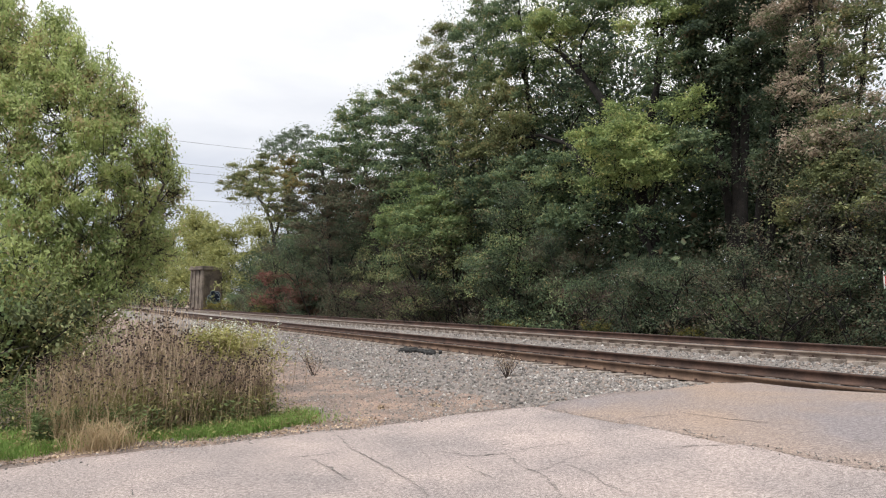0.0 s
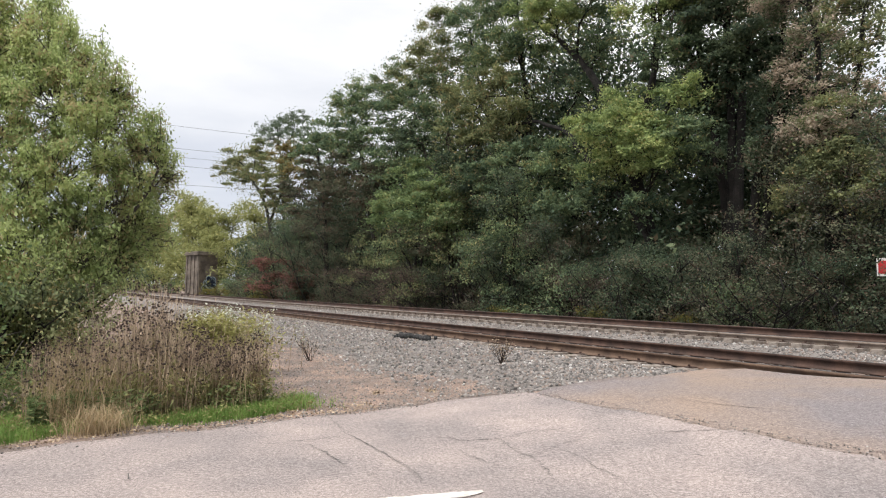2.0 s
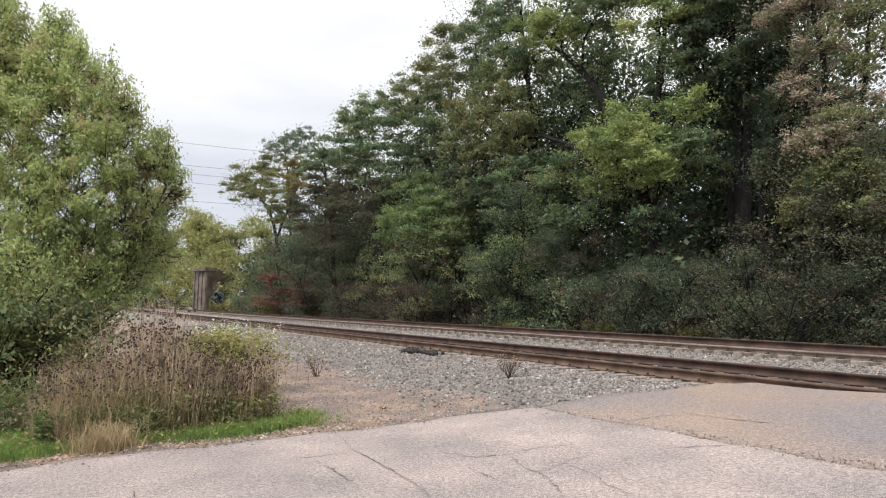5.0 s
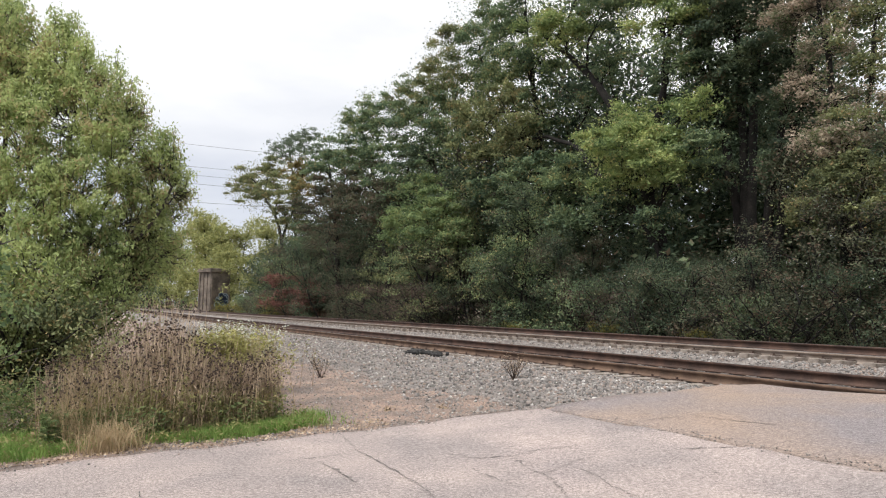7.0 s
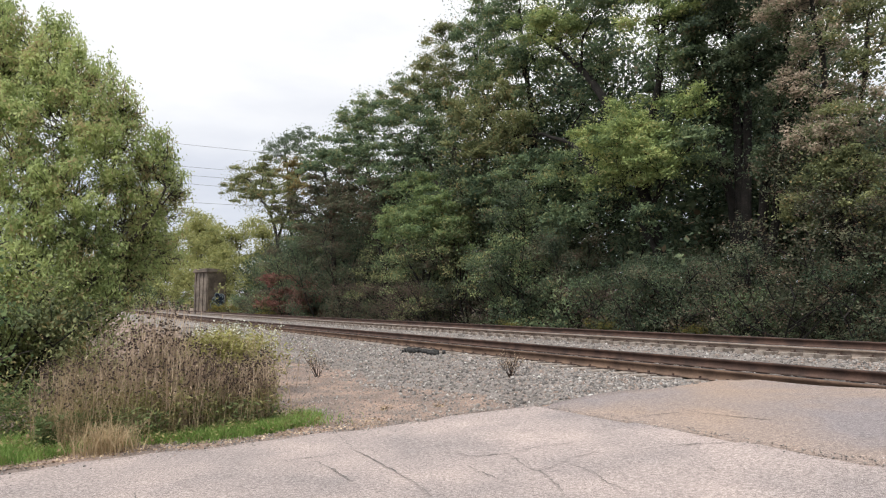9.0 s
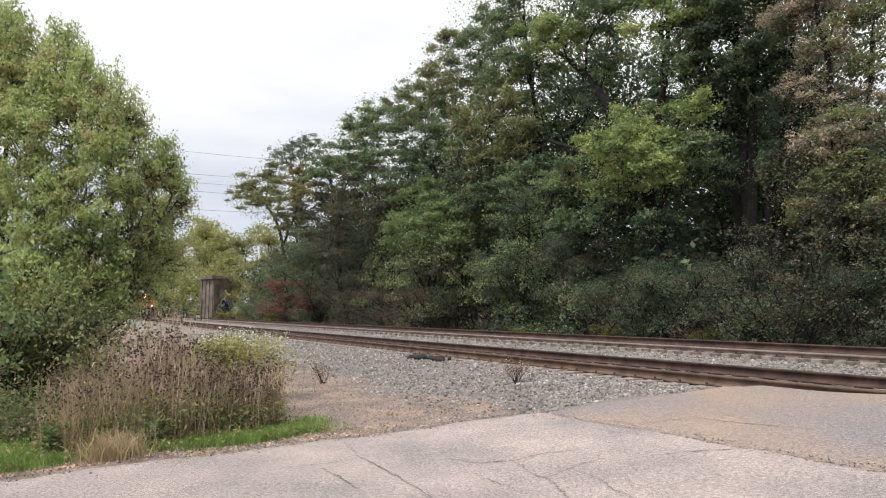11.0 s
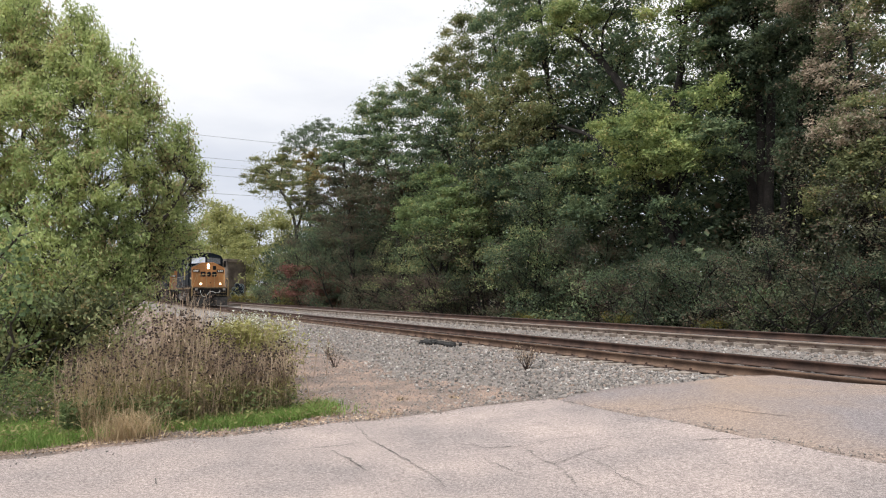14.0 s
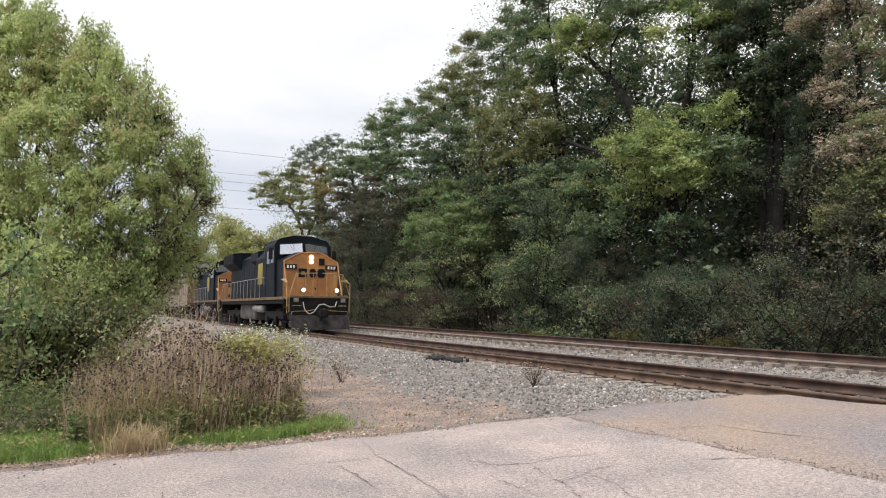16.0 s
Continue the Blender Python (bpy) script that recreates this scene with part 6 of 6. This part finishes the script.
    # lettering on the nose stands as plain dark shapes
    for y, w, hollow in ((-0.44, 0.22, True), (0.09, 0.17, False), (0.55, 0.22, False)):
        bm = bmesh.new()
        if hollow:
            add_box(bm, -1.255, -1.222, y - w, y + w, 2.90, 3.03, 0.01)
            add_box(bm, -1.255, -1.222, y - w, y + w, 2.62, 2.74, 0.01)
            add_box(bm, -1.255, -1.224, y - w, y - w + 0.14, 2.70, 2.95, 0.01)
            add_box(bm, -1.255, -1.224, y + w - 0.1, y + w, 2.70, 2.95, 0.01)
        else:
            add_box(bm, -1.255, -1.222, y - w * 0.75, y + w * 0.75, 2.62, 3.03, 0.03)
            add_box(bm, -1.255, -1.224, y - w, y + w, 2.70, 2.95, 0.03)
        part("nose_mark", bm, NAVY, ob, "dark blue mark on the nose")
    part("hose", add_tube(bmesh.new(), [(-0.42, 0.85, 1.45), (-0.3, 0.75, 1.22), (-0.25, 0.45, 1.2), (-0.25, 0.15, 1.33), (-0.25, -0.1, 1.3), (-0.25, -0.35, 0.95), (-0.25, -0.6, 0.85), (-0.3, -0.8, 1.05), (-0.42, -0.85, 1.42)], 0.028, 6), HOSE, ob, "pale looping air hose", True)
    for s in (-1, 1):
        for y in (0.3, 1.25):
            part("pilot_hose", add_tube(bmesh.new(), [(-0.44, s * y, 1.4), (-0.36, s * y, 1.15), (-0.34, s * (y + 0.05), 0.85)], 0.022, 6), BLACK, ob)
        part("grab_iron", add_tube(bmesh.new(), [(-0.44, s * 0.95, 1.25), (-0.38, s * 0.95, 1.25), (-0.38, s * 1.35, 1.25), (-0.44, s * 1.35, 1.25)], 0.014, 5), TRIM, ob)
        part("cut_lever", add_tube(bmesh.new(), [(-0.40, s * 0.15, 1.10), (-0.36, s * 0.6, 1.0), (-0.36, s * 1.4, 0.98), (-0.36, s * 1.45, 0.8)], 0.015, 5), TRIM, ob)
        part("jack_pad", box(-0.50, -0.40, s * 1.2 - 0.12, s * 1.2 + 0.12, 1.42, 1.62, 0.02), GREY, ob)
    # hood, electrical cabinet, radiator
    part("cabinet", prism([(-1.45, 1.70), (1.45, 1.70), (1.45, 3.75), (0.95, 4.30), (-0.95, 4.30), (-1.45, 3.75)], -8.3, -5.4), NAVY, ob)
    for s in (-1, 1):
        part("side_mark", prism([(s * 1.44, 2.4), (s * 1.462, 2.4), (s * 1.462, 3.5), (s * 1.44, 3.5)], -7.6, -6.3), DULL, ob, "yellow emblem panel")
        for k in range(9):
            part("hood_door", box(-8.5 - k * 0.9 - 0.82, -8.5 - k * 0.9, s * 0.965 - 0.015, s * 0.965 + 0.015, 1.85, 3.55, 0.01), NAVY, ob)
        wing = prism([(s * 0.95, 3.55), (s * 1.55, 3.95), (s * 1.55, 4.55), (s * 0.9, 4.62)], -20.2, -16.0)
        part("radiator_wing", wing, NAVY, ob)
        part("brake_fan_housing", prism([(s * 0.9, 3.5), (s * 1.35, 3.75), (s * 1.35, 4.2), (s * 0.9, 4.3)], -10.6, -8.3), NAVY, ob)
    for s in (-1, 1):
        # louvres, grilles and a sand filler along the sides
        for k in range(7):
            part("louvre", box(-8.1, -7.75, s * 1.45 - 0.02, s * 1.45 + 0.02, 3.0 + k * 0.09, 3.05 + k * 0.09), BLACK, ob)
        for k in range(4):
            part("radiator_grille", box(-20.0 + k * 1.0, -19.15 + k * 1.0, s * 1.56 - 0.015, s * 1.56 + 0.015, 4.02, 4.48, 0.01), BLACK, ob)
        part("cab_door", box(-5.25, -4.85, s * 1.555 - 0.015, s * 1.555 + 0.015, 1.78, 3.9, 0.02), NAVY, ob)
        part("sill_stripe", box(-20.6, -0.6, s * 1.565 - 0.008, s * 1.565 + 0.008, 1.56, 1.645), SILL, ob, "dirty orange stripe along the sill")
        part("roof_gutter", add_tube(bmesh.new(), [(-2.95, s * 1.36, 4.51), (-5.4, s * 1.36, 4.53)], 0.03, 5), GREY, ob)
        part("sand_hatch", box(-6.2, -5.7, s * 0.7 - 0.2, s * 0.7 + 0.2, 4.28, 4.36, 0.02), NAVY, ob)
    part("horn", add_tube(bmesh.new(), [(-5.9, 0.0, 4.3), (-5.9, 0.0, 4.55), (-5.4, 0.0, 4.6)], 0.05, 6), BLACK, ob)
    part("dynamic_brake_vent", box(-12.6, -10.8, -0.6, 0.6, 4.28, 4.42, 0.04), BLACK, ob)
    part("hood", prism([(-0.95, 1.70), (0.95, 1.70), (0.95, 4.10), (0.7, 4.30), (-0.7, 4.30), (-0.95, 4.10)], -20.3, -8.3), NAVY, ob)
    part("exhaust", box(-14.4, -13.2, -0.35, 0.35, 4.28, 4.6, 0.05), BLACK, ob)
    part("radiator_top", box(-20.1, -16.1, -0.9, 0.9, 4.28, 4.63, 0.04), NAVY, ob)
    part("fuel_tank", box(-14.0, -9.0, -1.3, 1.3, 0.42, 1.36, 0.18), TANK, ob)
    for s in (-1, 1):
        for x in (-8.2, -7.0):
            part("air_tank", add_disc(bmesh.new(), (x - 0.1, s * 1.28, 1.08), (1, 0, 0), 0.21, 1.0, 14), GREY, ob, "", True)
    part("rear_pilot", box(-20.9, -20.65, -1.5, 1.5, 0.4, 1.66, 0.04), BLACK, ob)
    # the body above the deck, brought to its full height of 4.9 m
    for o in ob.children_recursive:
        for v in o.data.vertices:
            v.co.y *= 0.985
            if v.co.x < -8.3:
                v.co.x = -8.3 + (v.co.x + 8.3) * 0.865
            if v.co.z > 1.68 and -8.3 < v.co.x < -1.1:
                v.co.x -= 0.8 * (v.co.x + 8.3) / 7.2
            if v.co.z > 1.7:
                v.co.z = 1.7 + (v.co.z - 1.7) * 1.085
    truck(-4.0, ob)
    truck(-15.6, ob)
    return ob


def autorack():
    """A tall covered car carrier, its sides of ribbed steel panels."""
    ob = empty("autorack")
    tagged(ob, "tall tan ribbed steel car-carrier freight car", "railway car")
    part("underframe", box(-27.3, 0, -1.4, 1.4, 0.75, 1.15, 0.04), BLACK, ob)
    part("roof", prism([(-1.5, 5.2), (1.5, 5.2), (1.2, 5.62), (0.5, 5.78), (-0.5, 5.78), (-1.2, 5.62)], -27.2, -0.1), GREY, ob, "grey metal roof")
    part("end_door", box(-0.14, -0.05, -1.45, 1.45, 1.15, 5.25, 0.02), SILL, ob, "rusty brown end doors")
    part("end_door", box(-27.25, -27.16, -1.45, 1.45, 1.15, 5.25, 0.02), SILL, ob)
    part("deck", box(-27.1, -0.2, -1.36, 1.36, 1.15, 5.2), BLACK, ob)
    wave = [(-0.02, 0.0)]
    for k in range(14):
        wave += [(0.025, 0.28 * k + 0.02), (0.05, 0.28 * k + 0.07), (0.05, 0.28 * k + 0.19), (0.025, 0.28 * k + 0.24)]
    panel_bm = prism(wave + [(0.02, 3.96), (-0.02, 3.96)], -0.98, 0.98)
    panel = None
    for s in (-1, 1):
        for k in range(13):
            m = Matrix.Translation((-1.3 - k * 2.05, s * 1.42, 1.18)) @ Matrix.Rotation(0 if s > 0 else math.pi, 4, "Z")
            if panel is None:
                panel = part("panel", panel_bm, RACK, ob)
                panel.matrix_basis = m
            else:
                again(panel, m, ob)
            part("post", box(-0.3 - k * 2.05, -0.22 - k * 2.05, s * 1.42, s * 1.50, 1.1, 5.25), RACK, ob)
    for x in (-3.2, -24.0):
        tr = part("truck", add_box(box(x - 1.4, x + 1.4, -1.15, -1.0, 0.4, 0.75, 0.05), x - 1.4, x + 1.4, 1.0, 1.15, 0.4, 0.75, 0.05), BLACK, ob)
        for k in (-0.88, 0.88):
            bm = add_disc(bmesh.new(), (0, 0, 0), (0, 1, 0), 0.08, 1.9, 10)
            for s in (-0.7525, 0.7525):
                add_disc(bm, (0, s, 0), (0, 1, 0), 0.42, 0.13, 20)
            w = part("wheelset", bm, BLACK, tr)
            w.matrix_basis = Matrix.Translation((x + k, 0, 0.42))
    return ob


def on_rails(u):
    x, y = at_uv(u, float(track_v(u)))
    return Vector((x, y, 0.397))


def stand(front, a, b):
    """The pose of a vehicle whose front is at u = front, on trucks a and b metres behind it."""
    p, q = on_rails(front + a), on_rails(front + b)
    d = (p - q).normalized()
    e = p + d * a
    return Matrix.Translation(e) @ Matrix.Rotation(math.atan2(d.y, d.x), 4, "Z")


lead = locomotive()
trailing = copy_thing(lead, Matrix.Identity(4))
tagged(trailing, "second dark blue diesel locomotive coupled behind the first", "locomotive")
for o in trailing.children_recursive:
    if o.name.startswith("lens"):
        o.data = o.data.copy()
        o.data.materials[0] = PANE
        o["label"] = "unlit lamp lens"
    if o.name.startswith("windshield"):
        o.data = o.data.copy()
        o.data.materials[0] = PANE
racks = [autorack()]
racks += [copy_thing(racks[0], Matrix.Identity(4)) for _ in range(2)]


def front_u(t):
    """Where the nose stands: the train brakes gently from 19.2 to 14.3 metres a second."""
    left = 16.0 - t
    return 30.0 + 14.3 * left + 0.35 * min(left, 7.0) ** 2 + 4.9 * max(0.0, left - 7.0)


def motions():
    times = [k * 0.5 for k in range(33)]
    for thing, back, a, b in [(lead, 0.0, 4.0, 15.6), (trailing, 19.6, 4.0, 15.6)] + [(r, 41.2 + 27.8 * k, 3.2, 24.0) for k, r in enumerate(racks)]:
        walk(thing, [(t, stand(front_u(t) + back, a, b)) for t in times])

    # wheels roll without slipping
    every = [k / 30 for k in range(481)]
    for thing in (lead, trailing):
        for o in thing.children_recursive:
            if o.name.startswith("wheelset"):
                hub = o.matrix_basis.translation.copy()
                walk(o, [(t, Matrix.Translation(hub) @ Matrix.Rotation((front_u(0.0) - front_u(t)) / 0.525, 4, "Y")) for t in every])


motions()
